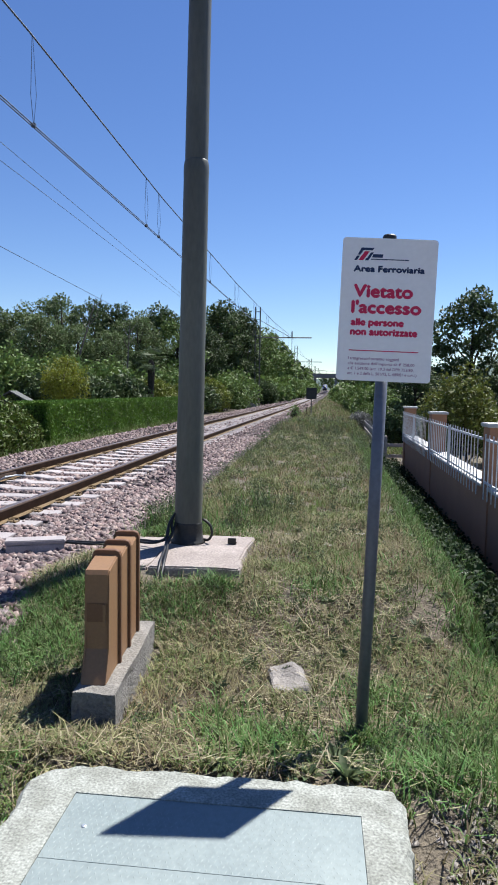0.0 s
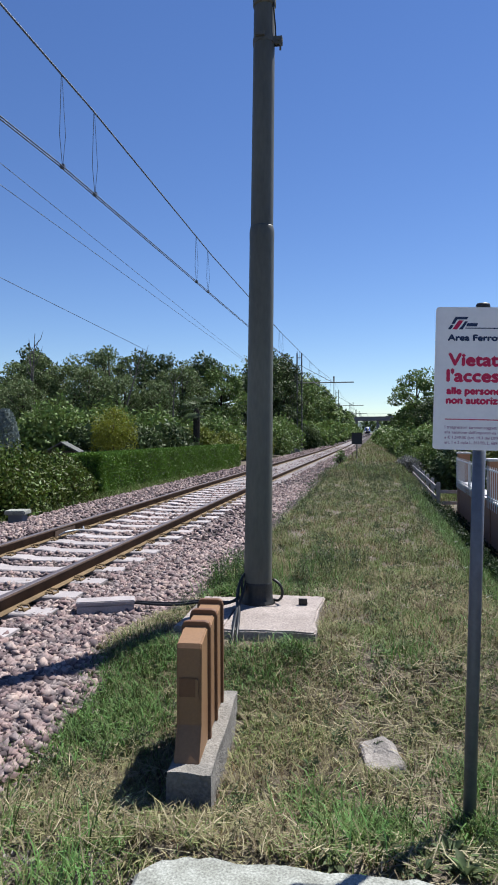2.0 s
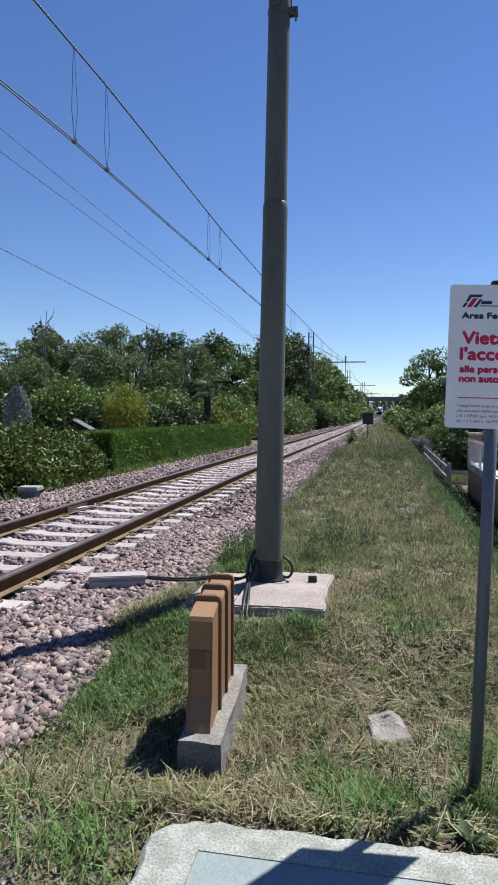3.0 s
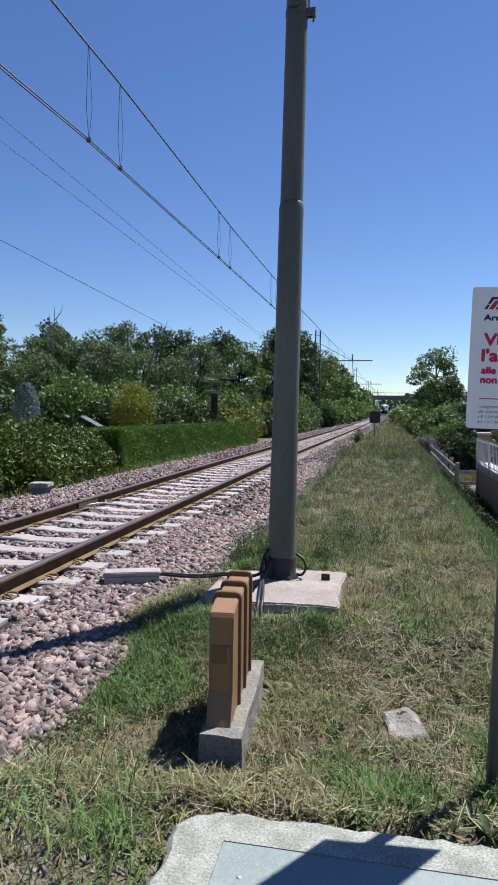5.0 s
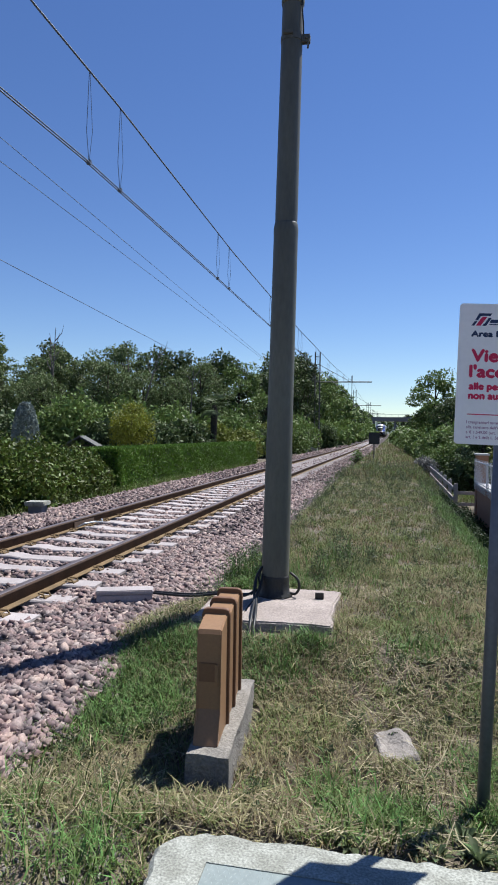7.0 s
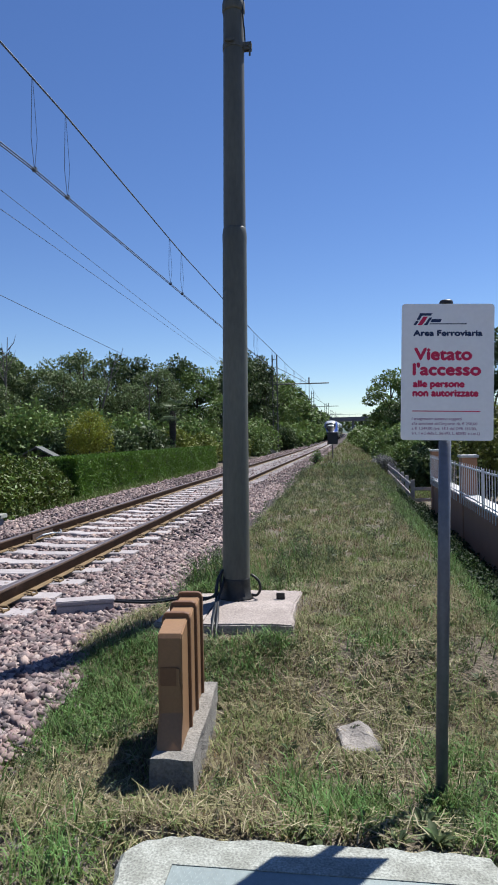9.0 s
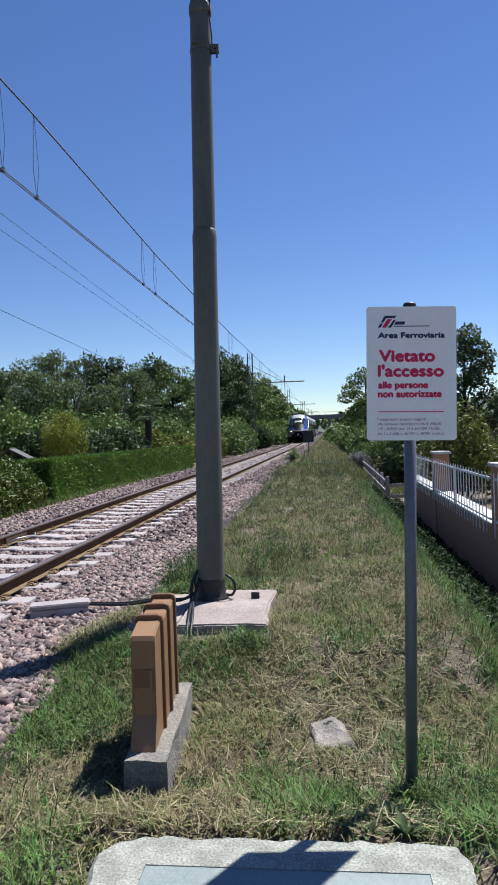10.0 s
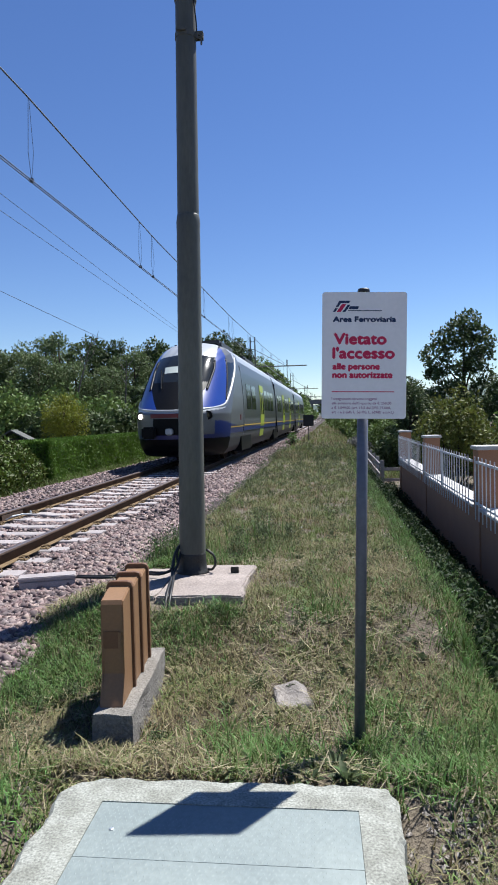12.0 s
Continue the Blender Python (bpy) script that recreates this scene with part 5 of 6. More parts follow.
    low = [
        (scrub, -21.5, 27.0, 1.0), (scrub_d, -18.2, 28.5, 0.9), (scrub, -16.0, 31.0, 1.1), (scrub_d, -13.4, 30.5, 0.9), (scrub_d, -11.6, 31.5, 0.85), (scrub, -14.2, 33.5, 1.2), (scrub, -12.0, 35.0, 1.1), (scrub_d, -10.6, 33.5, 0.9),
        (scrub_y, -9.6, 36.5, 0.9), (scrub_y, -8.6, 38.5, 0.85), (scrub, -10.0, 40.0, 1.1), (scrub_d, -8.3, 44.0, 0.8), (scrub_y, -8.2, 47.0, 1.0), (scrub, -8.0, 51.0, 1.1), (scrub_d, -7.6, 56.0, 0.9), (scrub, -8.2, 60.0, 1.2),
        (scrub_d, -6.2, 70.5, 0.95), (scrub, -6.4, 76.0, 1.1), (scrub, -6.2, 84.0, 1.2), (scrub, -5.8, 93.0, 1.2), (scrub, -5.4, 103.0, 1.2), (scrub, -5.0, 114.0, 1.2), (scrub, -4.6, 126.0, 1.3), (scrub, -4.2, 140.0, 1.3),
        (scrub, -3.9, 156.0, 1.3), (scrub, -3.5, 172.0, 1.3), (scrub, -3.0, 190.0, 1.4), (scrub, -2.6, 206.0, 1.4),
        (scrub, 3.9, 36.0, 0.75), (scrub_d, 5.0, 38.5, 1.0), (scrub, 3.9, 42.0, 0.95), (scrub, 4.2, 47.0, 1.05), (scrub, 4.3, 53.0, 1.05), (scrub, 4.0, 60.0, 1.0), (scrub, 3.8, 68.0, 1.0), (scrub, 3.9, 77.0, 1.05), (scrub, 3.9, 87.0, 1.1), (scrub, 4.1, 98.0, 1.1),
        (scrub, 4.3, 110.0, 1.1), (scrub, 4.6, 124.0, 1.15), (scrub, 5.0, 140.0, 1.2), (scrub, 5.4, 158.0, 1.2), (scrub, 6.1, 178.0, 1.25), (scrub, 6.8, 200.0, 1.3), (scrub, 2.9, 40.0, 0.5), (scrub, 3.0, 56.0, 0.6), (scrub, 2.6, 73.0, 0.6), (scrub, 2.5, 93.0, 0.65), (scrub, 2.7, 104.0, 0.65), (scrub, 3.0, 117.0, 0.7), (scrub_d, 4.6, 33.0, 0.7),
        (scrub_d, 3.0, 25.5, 0.6), (scrub_d, 5.2, 25.0, 0.8), (scrub_d, 8.4, 24.5, 0.9), (scrub, 10.5, 26.0, 1.0),
    ]
    for proto, x, y, s in low:
        proto = far_scrub if y > 75 else proto
        put(proto, used, x, y, s, rng.uniform(0, 360), tall=rng.uniform(0.9, 1.1))
    # far belt that closes the view past the bridge
    for k in range(26):
        x = -95 + k * 7.2 + rng.uniform(-2, 2)
        y = 285 + rng.uniform(0, 60)
        if abs(x - track_x(y)) < 6:
            continue
        put((far_tree, far_dark)[k % 2], used, x, y, rng.uniform(1.2, 1.6), rng.uniform(0, 360))
    for x in (4, 10, 16, 22, 28):
        put(far_tree, used, x, 575 + rng.uniform(-8, 8), 1.7, rng.uniform(0, 360))
    for k in range(5, 14):
        put((far_tree, far_dark)[k % 2], used, -36 - 6 * (k % 5) + rng.uniform(-2, 2), 34 + 7 * k, 1.25, rng.uniform(0, 360))

    # single plants with a look of their own
    shrub = bush("garden_shrub", "yellow-green garden shrub behind the wall", 31, (2.7, 2.7, 2.8), LEAF_OLIVE, 5200, 0.07)
    shrub.matrix_basis = pose(4.15, 20.6, -0.62)
    second = bush("garden_shrub", "olive green garden shrub behind the wall", 36, (2.4, 2.4, 2.6), LEAF_MID, 4200, 0.07)
    second.matrix_basis = pose(6.4, 21.0, -0.62)
    sage = bush("lavender_bush", "grey-lavender bush in the grass", 32, (1.5, 1.8, 1.0), LEAF_SAGE, 3000, 0.05)
    sage.matrix_basis = pose(2.05, 35.0, -0.55)
    weed = bush("broom_bush", "small pale green bush at the ballast's edge", 33, (0.75, 0.75, 0.9), GRASS_LUSH, 520, 0.045)
    weed.matrix_basis = pose(-1.45, 34.0, -0.1)
    willow = tree("weeping_willow", "small yellow-green weeping willow", 34, 3.2, 2.6, LEAF_WILLOW, 6500, 0.055, base=0.55, clumps=22, trunk=0.09, droop=0.85)
    willow.matrix_basis = pose(-10.75, 26.0, -0.35) @ Matrix.Diagonal((0.72, 0.72, 0.95, 1))
    # clipped blue spruce: a rounded cone
    spruce = thing("blue_spruce", "clipped blue-grey spruce with a rounded top", "tree", (-13.1, 21.6, -0.35))
    spruce.scale = (0.8, 0.8, 0.97)
    part("trunk", tube([(0, 0, -0.2), (0, 0, 1.0)], [0.08, 0.04], 8), BARK, spruce)
    r = np.random.default_rng(35)
    z = r.random(5200) ** 0.9 * 2.9
    rad = 0.62 * np.sqrt(np.clip(1 - ((z - 1.2) / 1.75) ** 2, 0, 1)) * r.uniform(0.82, 1.04, len(z))
    a = r.uniform(0, math.tau, len(z))
    v, f = leaf_quads(np.stack([rad * np.cos(a), rad * np.sin(a), z], 1), r.uniform(0.04, 0.09, len(z)), r, 0.8, 0.4)
    o = new("crown", raw("crown", v, f, LEAF_BLUE))
    o.parent = spruce
    # fan palm
    palm = thing("fan_palm", "fan palm with a thick fibrous trunk", "palm", (-9.45, 35.0, -0.3))
    part("trunk", tube([(0, 0, -0.2), (0, 0, 1.2), (0.03, 0, 2.9), (0.03, 0, 3.3)], [0.19, 0.17, 0.2, 0.12], 10), BARK, palm)
    prng = random.Random(9)
    for k in range(26):
        az, el = k * 2.399, radians(prng.uniform(-35, 70))
        d = Vector((math.cos(az) * math.cos(el), math.sin(az) * math.cos(el), math.sin(el)))
        hub = Vector((0.03, 0, 3.2)) + d * 0.55
        bm = tube([(0.03, 0, 3.15), tuple(hub)], 0.012, 4)
        s = d.cross(Vector((0, 0, 1))).normalized()
        for i in range(-6, 7):
            w = (d * math.cos(i * 0.2) + s * math.sin(i * 0.2)).normalized()
            tip = hub + w * 0.55 + Vector((0, 0, -0.12))
            q = w.cross(d.cross(s)).normalized() * 0.02
            bm.faces.new([bm.verts.new(p) for p in (hub, hub + w * 0.3 + q, tip, hub + w * 0.3 - q)])
        part("frond", bm, LEAF_DARK, palm)
    # bare dead trunks above the wood
    for x, y, h, lean in ((-22.8, 32.0, 7.6, 0.02), (-19.2, 34.5, 7.7, 0.05), (-14.6, 36.0, 6.8, 0.25), (-18.9, 34.8, 7.2, -0.06), (-11.8, 38.0, 5.6, 0.05)):
        snag = thing("dead_tree", "bare dead tree standing in the wood", "tree", (x, y, -0.3), group="dead trees")
        part("trunk", tube([(0, 0, 0), (lean * h * 0.4, 0, h * 0.5), (lean * h, 0, h)], [0.09, 0.06, 0.015], 6), DEAD_WOOD, snag)
        for k in range(4):
            zb = h * (0.72 + 0.06 * k)
            part("branch", tube([(lean * zb, 0, zb), (lean * zb + (0.35 if k % 2 else -0.3), 0.1, zb + 0.45), (lean * zb + (0.5 if k % 2 else -0.38), 0.1, zb + 0.95)], [0.03, 0.02, 0.006], 5), DEAD_WOOD, snag)
    # garden shed roof behind the laurels
    shed = thing("garden_shed", "small dark garden shed with a pitched roof", "shed", (-13.7, 27.5, -0.55), 15)
    shed.scale = (0.75, 0.75, 0.95)
    part("wall", box(-0.8, 0.8, -0.8, 0.8, 0, 1.45), BARK, shed)
    for sx in (-1, 1):
        bm = box(-0.6, 0.6, -1.0, 1.0, -0.03, 0.03, 0.01)
        bmesh.ops.transform(bm, matrix=Matrix.Translation((sx * 0.5, 0, 1.62)) @ Matrix.Rotation(radians(24 * sx), 4, "Y"), verts=bm.verts)
        part("roof_slope", bm, MAST_STEEL, shed)


build_trees()


def build_hedges():
    # clipped hedge along the far side of the track
    rng = np.random.default_rng(41)
    hedge = thing("clipped_hedge", "clipped green conifer hedge along the railway", "hedge", (0, 0, 0))
    xf = lambda y: -7.45 + 0.027 * (y - 17)
    # solid block in the dark leaf colour, filling the hedge behind its leaves
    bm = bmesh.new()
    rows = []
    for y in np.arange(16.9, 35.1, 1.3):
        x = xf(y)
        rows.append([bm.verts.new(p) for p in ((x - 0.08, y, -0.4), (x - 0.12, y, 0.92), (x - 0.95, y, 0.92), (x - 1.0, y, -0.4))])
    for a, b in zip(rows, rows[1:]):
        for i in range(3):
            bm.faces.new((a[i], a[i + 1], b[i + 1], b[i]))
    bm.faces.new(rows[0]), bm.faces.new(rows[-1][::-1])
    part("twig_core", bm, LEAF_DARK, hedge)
    n = 46000
    y = 16.8 + 18.2 * rng.random(n) ** 1.25
    x = np.array([xf(q) for q in y])
    which = rng.random(n)
    face = which < 0.62
    z = np.where(face, rng.uniform(-0.4, 1.0, n), 0.95 + rng.uniform(-0.04, 0.06, n))
    dx = np.where(face, rng.uniform(-0.12, 0.04, n) + 0.05 * np.sin(y * 3.1) * np.cos(z * 4), -rng.random(n) * 1.0)
    end = which > 0.95
    x, y, z = np.where(end, x - rng.random(n), x + dx), np.where(end, 16.8 + rng.uniform(-0.05, 0.06, n), y), np.where(end, rng.uniform(-0.4, 1.0, n), z)
    v, f = leaf_quads(np.stack([x, y, z], 1), rng.uniform(0.022, 0.05, n), rng, 1.6, 0.4)
    o = new("foliage", raw("foliage", v, f, LEAF_HEDGE))
    o.parent = hedge
    # loose laurels before it
    spots = [(-8.3, 7.5, 1.0), (-8.1, 9.2, 1.05), (-8.5, 10.8, 1.1), (-8.0, 12.3, 1.0), (-8.4, 13.8, 1.08), (-8.1, 15.2, 0.95), (-8.6, 16.4, 0.9), (-9.8, 9.5, 1.15), (-9.9, 12.0, 1.15), (-10.0, 14.5, 1.12)]
    laurel = bush("laurel_bush", "glossy green laurel bush beside the track", 42, (2.3, 2.5, 1.58), LEAF_LAUREL, 11000, 0.05, up=0.5, lumps=20)
    tagged(laurel, group="laurels beside the track")
    used = set()
    for k, (x, y, s) in enumerate(spots):
        put(laurel, used, x, y, s, k * 77, z=-0.42)


build_hedges()


def blades(name, label, xy, height, width, lean, mat, seed, category="grass"):
    """Bent grass blades of three triangles each, as one loose mass."""
    rng = np.random.default_rng(seed)
    n = len(xy)
    z = np.array([ground_z(x, y) for x, y in xy]) - 0.008
    base = np.column_stack([xy, z])
    az = rng.uniform(0, math.tau, n)
    h = height * rng.uniform(0.5, 1.3, n)
    ln = lean * rng.uniform(0.5, 1.25, n)
    d = np.column_stack([np.cos(az), np.sin(az), np.zeros(n)])
    side = np.column_stack([-np.sin(az), np.cos(az), np.zeros(n)]) * (width * rng.uniform(0.6, 1.3, n))[:, None]
    up = np.array([0, 0, 1.0])
    a1, a2 = ln * 0.6, np.minimum(ln * 1.5, 1.62)
    mid = base + (d * np.sin(a1)[:, None] + up * np.cos(a1)[:, None]) * (h * 0.55)[:, None]
    tip = mid + (d * np.sin(a2)[:, None] + up * np.cos(a2)[:, None]) * (h * 0.5)[:, None]
    v = np.stack([base - side, base + side, mid - side * 0.8, mid + side * 0.8, tip], 1).reshape(-1, 3)
    k = np.arange(n)[:, None] * 5
    f = np.concatenate([k + np.array(t) for t in ([0, 1, 3], [0, 3, 2], [2, 3, 4])])
    tagged(new(name, raw(name, v, f, mat)), label, category, kind="stuff")


def verge(rng, n, x0, x1, y0, y1, power, seed, cut, scale=1.2, tufts=1, radius=0.0):
    """Spots on the verge where the patchy cover is thick enough."""
    out = []
    while len(out) < n:
        y = y0 + (y1 - y0) * rng.random() ** power
        q = rng.uniform(x0, x1)
        x = q + shift(y)
        if x0 < -1.0 and q < -2.3 + shoulder(y) + 0.12 * noise.noise(Vector((y * 2.5, 0, 8))):
            continue
        if noise.noise(Vector((x * scale, y * scale * 0.8, seed))) + rng.uniform(-0.34, 0.34) < cut:
            continue
        for _ in range(tufts):
            px, py = x + rng.normal() * radius, y + rng.normal() * radius
            if -1.23 < px < 0.10 and py < 2.38:
                continue
            if py < 2.4 and (px < -1.25 or px < 0.45) and rng.random() < 0.78:
                continue
            if -1.84 < px < -0.75 and 4.62 < py < 5.8:
                continue
            if -1.34 < px < -1.11 and 2.83 < py < 3.79:
                continue
            if -0.46 < px < -0.22 and 3.34 < py < 3.68:
                continue
            out.append((px, py))
    return np.array(out[:n])


def litter(rng, count):
    """Loose straw stalks lying flat on the ground, a little bent."""
    verts, faces, k = [], [], 0
    for x, y in verge(rng, count, -2.2, 1.2, 2.3, 7.5, 1.5, 83, -0.05, 1.3, 3, 0.06):
        a, n = rng.uniform(0, math.tau), rng.uniform(0.04, 0.13)
        d = np.array([math.cos(a), math.sin(a), 0.0])
        w = np.array([-d[1], d[0], 0.0]) * rng.uniform(0.0012, 0.0028)
        bend = w * rng.uniform(-6, 6)
        c = np.array([x, y, ground_z(x, y) + rng.uniform(0.008, 0.05)])
        tilt = np.array([0, 0, rng.uniform(-0.02, 0.03)])
        p = [c - d * n - tilt, c + bend, c + d * n + tilt]
        verts += [p[0] - w, p[0] + w, p[1] - w, p[1] + w, p[2] - w, p[2] + w]
        faces += [(k, k + 1, k + 3, k + 2), (k + 2, k + 3, k + 5, k + 4)]
        k += 6
    tagged(new("straw_litter", raw("straw_litter", verts, faces, STRAW)), "pale loose straw stalks on the verge", "straw", kind="stuff")


def rosettes(rng, count):
    """Low plants with broad pointed leaves, and some upright ones."""
    verts, faces, k = [], [], 0
    for x, y in verge(rng, count, -2.2, 1.3, 2.5, 11.0, 1.4, 91, 0.05, 1.5, 1, 0.0):
        z0, size, lift = ground_z(x, y), rng.uniform(0.035, 0.085), rng.uniform(0.25, 1.25)
        for i in range(rng.integers(7, 15)):
            a, e = i * 2.399 + rng.uniform(-0.3, 0.3), lift * rng.uniform(0.5, 1.2)
            d = np.array([math.cos(a) * math.cos(e), math.sin(a) * math.cos(e), math.sin(e)])
            w = np.array([-math.sin(a), math.cos(a), 0.0]) * size * rng.uniform(0.14, 0.24)
            n = size * rng.uniform(0.7, 1.3)
            c = np.array([x, y, z0])
            m, t = c + d * n * 0.6 + (0, 0, 0.006), c + d * n * np.array([1.1, 1.1, 0.8])
            verts += [c, m - w, t, m + w]
            faces += [(k, k + 3, k + 2), (k, k + 2, k + 1)]
            k += 4
    tagged(new("broad_weeds", raw("broad_weeds", verts, faces, WEED)), "low green broad-leaved weeds among the grass", "weeds", kind="stuff")


def build_grass():
    rng = np.random.default_rng(51)
    blades("dry_thatch", "flattened straw-coloured dry grass", verge(rng, 30000, -2.3, 1.25, 1.4, 7.0, 1.2, 3, -0.02, 1.6, 9, 0.05), 0.13, 0.0030, 1.4, GRASS_DRY, 1)
    blades("short_grass", "short patchy green grass", verge(rng, 36000, -2.35, 1.3, 1.4, 7.5, 1.2, 7, 0.12, 2.6, 26, 0.034), 0.08, 0.0030, 1.1, GRASS_GREEN, 2)
    blades("olive_grass", "half dry olive grass", verge(rng, 24000, -2.3, 1.3, 1.4, 8.0, 1.2, 17, 0.06, 1.9, 14, 0.028), 0.085, 0.0027, 1.2, GRASS_OLIVE, 3)
    blades("brown_grass", "withered brown grass on the bare soil", verge(rng, 17000, -1.4, 1.2, 2.4, 15.0, 1.2, 71, 0.02, 1.1, 8, 0.05), 0.07, 0.0026, 1.3, GRASS_BROWN, 21)
    litter(rng, 4200)
    rosettes(rng, 260)
    blades("path_grass", "sparse trodden grass behind the pit", verge(rng, 7000, -2.3, 1.3, -6.0, 2.0, 1.0, 27, 0.0, 1.3, 8, 0.03), 0.08, 0.003, 1.1, GRASS_OLIVE, 15)
    # thick tufts: by place, spread and number
    spots = []
    for x, y, r, n in ((0.28, 2.6, 0.12, 800), (0.45, 2.95, 0.14, 650), (0.66, 2.45, 0.16, 650), (-1.75, 3.7, 0.17, 1000), (-2.0, 3.5, 0.2, 1700), (-2.05, 4.0, 0.2, 1500), (-1.8, 4.4, 0.16, 1300), (-2.25, 3.0, 0.2, 1200),
                       (-0.88, 4.52, 0.06, 420), (-1.25, 4.35, 0.2, 700), (-1.05, 4.2, 0.15, 500), (-0.48, 2.72, 0.09, 500), (-0.3, 2.85, 0.08, 300), (0.03, 2.9, 0.06, 320), (0.1, 3.3, 0.1, 400), (-0.62, 3.0, 0.1, 250), (-1.75, 6.2, 0.2, 900),
                       (-1.3, 6.1, 0.25, 1100), (-1.65, 5.95, 0.12, 700), (-0.7, 6.6, 0.2, 500), (0.8, 3.6, 0.2, 900), (1.0, 4.4, 0.2, 900), (0.95, 2.8, 0.18, 700), (-0.15, 4.6, 0.12, 250), (0.2, 5.2, 0.2, 300), (-1.9, 2.35, 0.25, 500), (-1.45, 2.2, 0.12, 300)):
        p = rng.normal(size=(n, 2)) * r + (x, y)
        keep = ~((p[:, 0] > -1.23) & (p[:, 0] < 0.10) & (p[:, 1] < 2.38)) & ~((p[:, 0] > -1.84) & (p[:, 0] < -0.75) & (p[:, 1] > 4.62) & (p[:, 1] < 5.8)) & ~((p[:, 0] > -1.35) & (p[:, 0] < -1.1) & (p[:, 1] > 2.83) & (p[:, 1] < 3.79))
        spots.append(p[keep])
    blades("lush_tufts", "lush green tufts of long grass", np.concatenate(spots), 0.14, 0.0034, 0.95, GRASS_LUSH, 4)
    blades("mid_grass", "knee-low green grass on the verge", verge(rng, 19000, -2.2, 1.35, 6.5, 22, 1.5, 9, 0.12, 2.6, 14, 0.035), 0.12, 0.0035, 0.85, GRASS_GREEN, 5)
    blades("mid_dry_grass", "dry straw grass along the verge", verge(rng, 25000, -2.1, 1.2, 6.5, 24, 1.5, 19, 0.1, 2.8, 12, 0.04), 0.13, 0.0033, 1.2, GRASS_DRY, 6)
    blades("mid_olive_grass", "olive verge grass", verge(rng, 22000, -2.2, 1.3, 6.5, 26, 1.4, 29, 0.02, 2.3, 12, 0.04), 0.12, 0.0035, 0.95, GRASS_OLIVE, 7)
    blades("far_grass", "tall green grass far along the verge", verge(rng, 15000, -2.1, 3.2, 22, 210, 2.2, 39, -0.1, 0.5, 10, 0.15), 0.30, 0.010, 0.6, GRASS_GREEN, 8)
    blades("far_dry_grass", "tall dry grass far along the verge", verge(rng, 12000, -2.1, 3.0, 22, 90, 1.6, 49, 0.0, 0.4, 10, 0.15), 0.28, 0.009, 0.8, GRASS_DRY, 9)
    blades("ditch_grass", "green grass along the edge of the ditch", verge(rng, 14000, 0.7, 1.08, 3.0, 26, 1.6, 59, -0.2, 1.5, 8, 0.05), 0.17, 0.004, 0.8, GRASS_LUSH, 10)
    blades("tall_tufts", "tall green grass and weeds about the pole", np.concatenate([rng.normal(size=(n, 2)) * r + (x, y) for x, y, r, n in ((-1.78, 6.25, 0.10, 160), (-1.5, 6.3, 0.14, 130), (-1.0, 6.7, 0.15, 80), (-0.85, 7.4, 0.2, 70), (-1.9, 7.2, 0.12, 60), (1.05, 3.2, 0.15, 200), (0.75, 2.2, 0.12, 250))]), 0.30, 0.0035, 0.5, GRASS_LUSH, 14)
    blades("lawn", "pale mown lawn behind the garden wall", np.column_stack([rng.uniform(2.2, 14, 8000), rng.uniform(7, 26, 8000)]), 0.08, 0.006, 0.6, GRASS_OLIVE, 11, "lawn")
    blades("ballast_side_grass", "weeds between the ballast and the laurels", np.column_stack([rng.uniform(-7.5, -6.9, 5000), rng.uniform(6, 34, 5000)]), 0.3, 0.006, 0.6, GRASS_GREEN, 12)
    # ivy and nettles at the wall's foot, the ditch's shade put into their colour
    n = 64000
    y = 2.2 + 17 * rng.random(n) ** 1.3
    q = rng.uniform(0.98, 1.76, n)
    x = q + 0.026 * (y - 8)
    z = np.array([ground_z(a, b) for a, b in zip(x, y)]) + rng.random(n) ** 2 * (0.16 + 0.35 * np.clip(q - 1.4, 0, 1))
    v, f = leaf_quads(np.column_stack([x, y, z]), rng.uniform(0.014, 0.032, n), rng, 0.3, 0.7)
    tagged(new("ditch_ivy", raw("ditch_ivy", v, f, IVY_SHADED)), "ivy and nettles with the ditch's shade in their near-black colour", "ivy", kind="stuff")
    # tall thin weeds with white heads
    stems, heads, k = [], [], 0
    bm, hb = bmesh.new(), bmesh.new()
    for _ in range(240):
        y = 5.0 + 20 * rng.random() ** 1.2
        x = rng.uniform(-1.6, 1.2) + shift(y)
        if -1.9 < x < -0.7 and y < 6:
            continue
        z, h = ground_z(x, y), rng.uniform(0.12, 0.32)
        tube([(x, y, z), (x + rng.uniform(-0.04, 0.04), y, z + h * 0.6), (x + rng.uniform(-0.06, 0.06), y, z + h)], 0.0018, 4, bm=bm)
        if _ % 2:
            c = (x, y, z + h)
            for i in range(7):
                a = rng.normal(size=3) * (0.018, 0.018, 0.004)
                hb.faces.new([hb.verts.new((c[0] + a[0] + dx, c[1] + a[1] + dy, c[2] + a[2])) for dx, dy in ((-0.004, -0.004), (0.004, -0.004), (0.004, 0.004), (-0.004, 0.004))])
    tagged(part("weed_stems", bm, GRASS_OLIVE), "thin dry weed stems in the grass", "weeds", kind="stuff")
    tagged(part("wild_flowers", hb, FLOWER), "small white wild flower heads", "flowers", kind="stuff")
    # leafy weeds among the grass
    pts, size = [], []
    for _ in range(640):
        y = 2.6 + 26 * rng.random() ** 1.5
        x = rng.uniform(-2.1, 1.3) + shift(y)
        if (-1.9 < x < -0.7 and 4.5 < y < 5.9) or (-1.4 < x < -1.0 and y < 3.9) or y < 3.2 and -0.8 < x < 0:
            continue
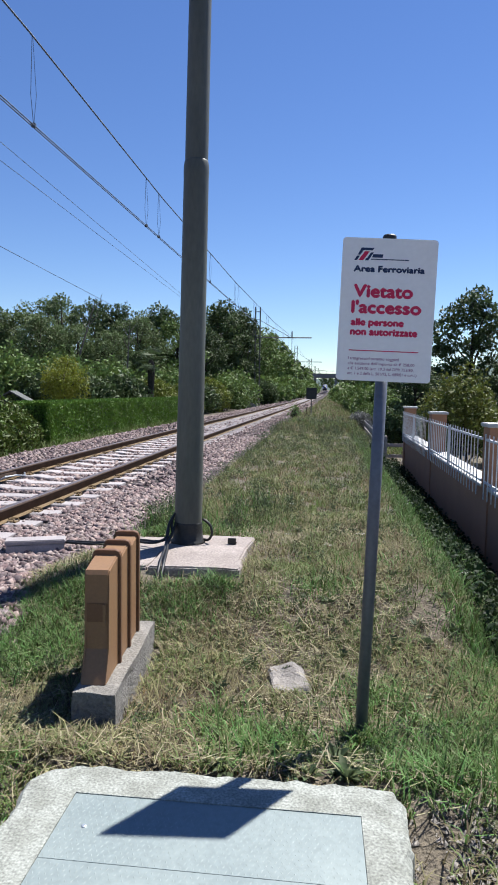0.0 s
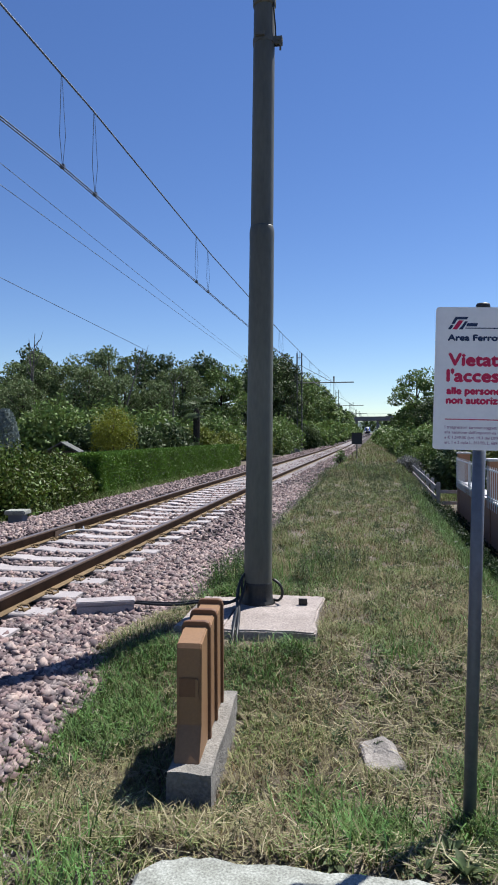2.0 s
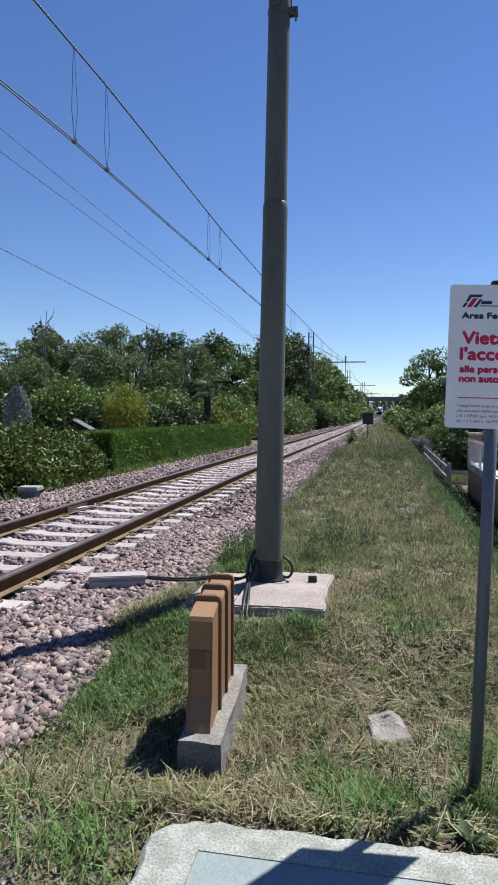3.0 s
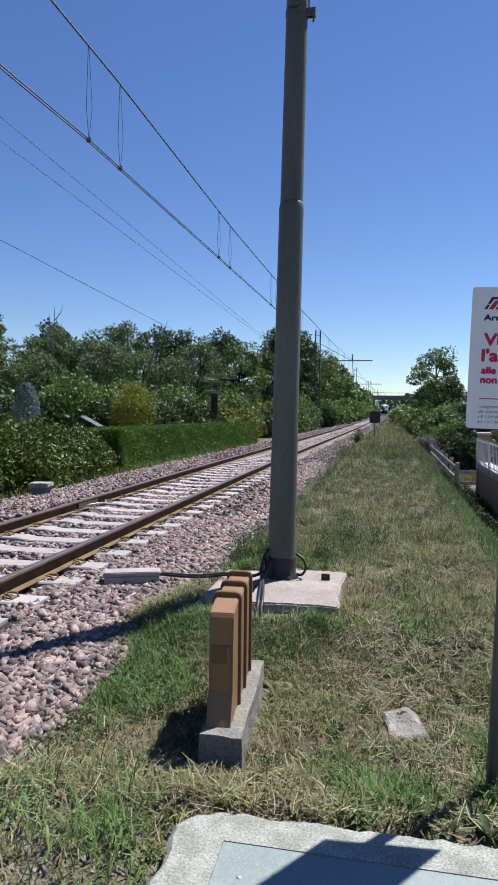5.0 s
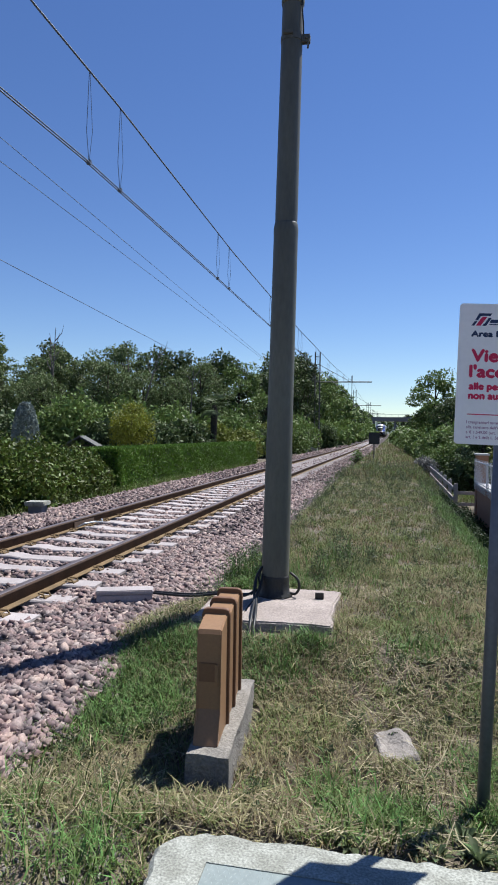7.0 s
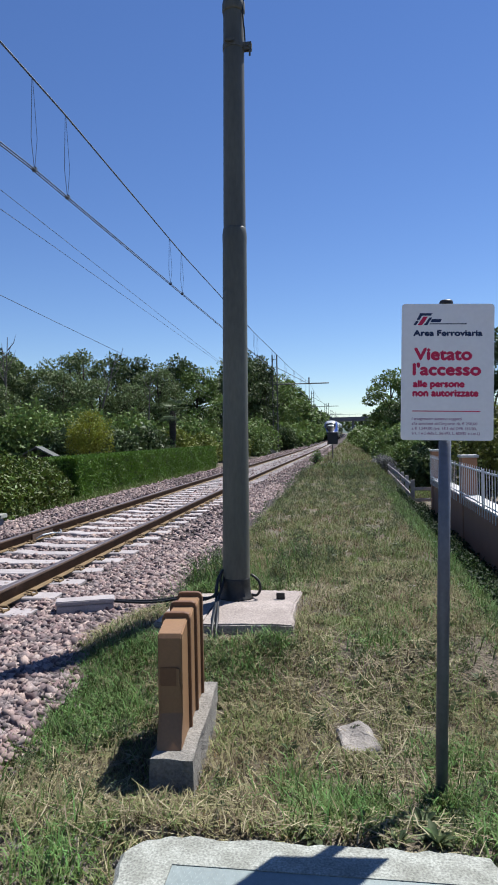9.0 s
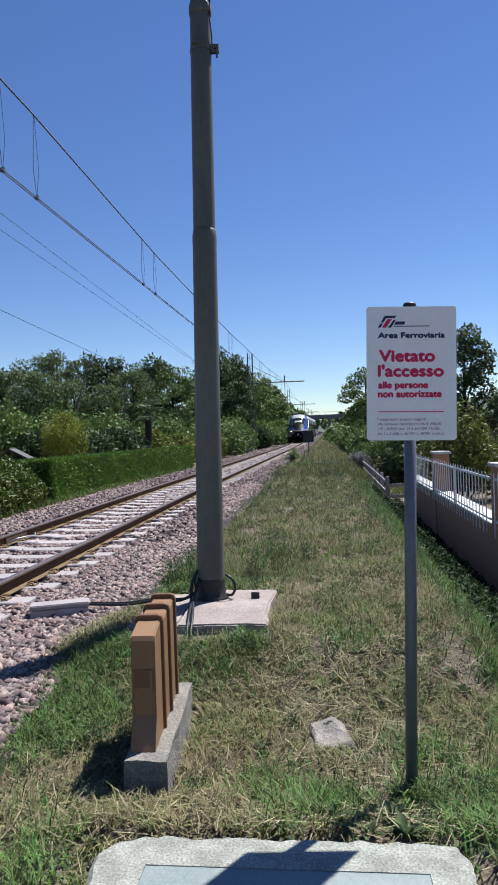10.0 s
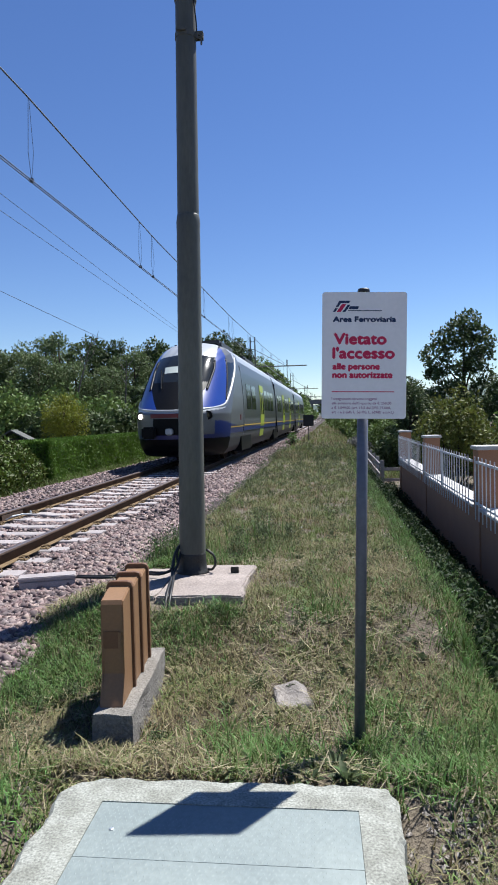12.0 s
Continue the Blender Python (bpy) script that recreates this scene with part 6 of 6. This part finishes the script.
        h, n = rng.uniform(0.05, 0.15) * (1 + y / 14), 90
        c = np.array([x, y, ground_z(x, y)])
        u = rng.random(n)
        r = 0.35 * h * (1 - 0.5 * u)
        pts.append(c + np.column_stack([rng.normal(size=n) * r, rng.normal(size=n) * r, u * h]))
        size.append(rng.uniform(0.004, 0.009, n) * (1 + y / 10))
    for x, y, h in ((-1.80, 6.15, 0.30), (-1.65, 6.3, 0.36), (-1.52, 6.1, 0.26), (-1.0, 6.5, 0.30), (-0.8, 6.9, 0.28), (-1.85, 6.6, 0.3), (-0.9, 7.6, 0.34), (-0.5, 7.2, 0.22)):
        u = rng.random(320)
        r = 0.26 * h * (1.1 - 0.6 * u)
        pts.append(np.array([x, y, ground_z(x, y)]) + np.column_stack([rng.normal(size=320) * r, rng.normal(size=320) * r, u * h]))
        size.append(rng.uniform(0.01, 0.02, 320))
    pts = np.concatenate(pts)
    v, f = leaf_quads(pts, np.concatenate(size), rng, 0.9, 0.35)
    tagged(new("leafy_weeds", raw("leafy_weeds", v, f, WEED)), "small grey-green leafy weeds on the verge", "weeds", kind="stuff")
    # gravel crumbs about the pit
    verts, faces, k = [], [], 0
    for _ in range(5600):
        if _ % 2:
            x, y = rng.uniform(0.1, 0.75), rng.uniform(1.3, 2.4)
        else:
            x, y = rng.uniform(-2.3, -1.25), rng.uniform(1.4, 2.7)
        r = 0.004 + 0.018 * rng.random() ** 2.5
        c = np.array([x, y, ground_z(x, y) + r * 0.3])
        p = rng.normal(size=(4, 3))
        p = p / np.linalg.norm(p, axis=1)[:, None] * r + c
        verts.append(np.concatenate([p, [c + (0, 0, r)]]))
        faces += [(k, k + 1, k + 4), (k + 1, k + 2, k + 4), (k + 2, k + 3, k + 4), (k + 3, k, k + 4), (k, k + 1, k + 2)]
        k += 5
    tagged(new("gravel_crumbs", raw("gravel_crumbs", np.concatenate(verts), faces, ROCK)), "loose grey gravel crumbs on the soil", "gravel", kind="stuff")


build_grass()


# ---- far hills ----
def build_hills():
    # blue-green base colour holds the haze of distance
    m = material("hazy_far_hill", (0.055, 0.085, 0.075), 0.95, vary=0.2, scale=0.01, grain=0.05, bump=0)
    verts, faces = [], []
    n = 60
    for k in range(n):
        a = radians(-75 + 150 * k / (n - 1))
        x, y = 1900 * math.sin(a), 1900 * math.cos(a)
        h = 30 + 55 * math.exp(-((math.degrees(a) - 13) / 9) ** 2) + 10 * noise.noise(Vector((k * 0.4, 0, 0))) + 4 * noise.noise(Vector((k * 2.0, 3, 0)))
        verts += [(x * 0.85, y * 0.85, -12), (x, y, h), (x * 1.1, y * 1.1, -12)]
        if k:
            faces += [(3 * k - 3, 3 * k, 3 * k + 1, 3 * k - 2), (3 * k - 2, 3 * k + 1, 3 * k + 2, 3 * k - 1)]
    tagged(new("backdrop_hills", raw("backdrop_hills", verts, faces, m)), "low wooded hills on the horizon, haze in their colour", "hills", kind="structure")


build_hills()


def motions():
    walk(train, [(t, train_pose(nose)) for t, nose in TRAIN_ROWS])


motions()
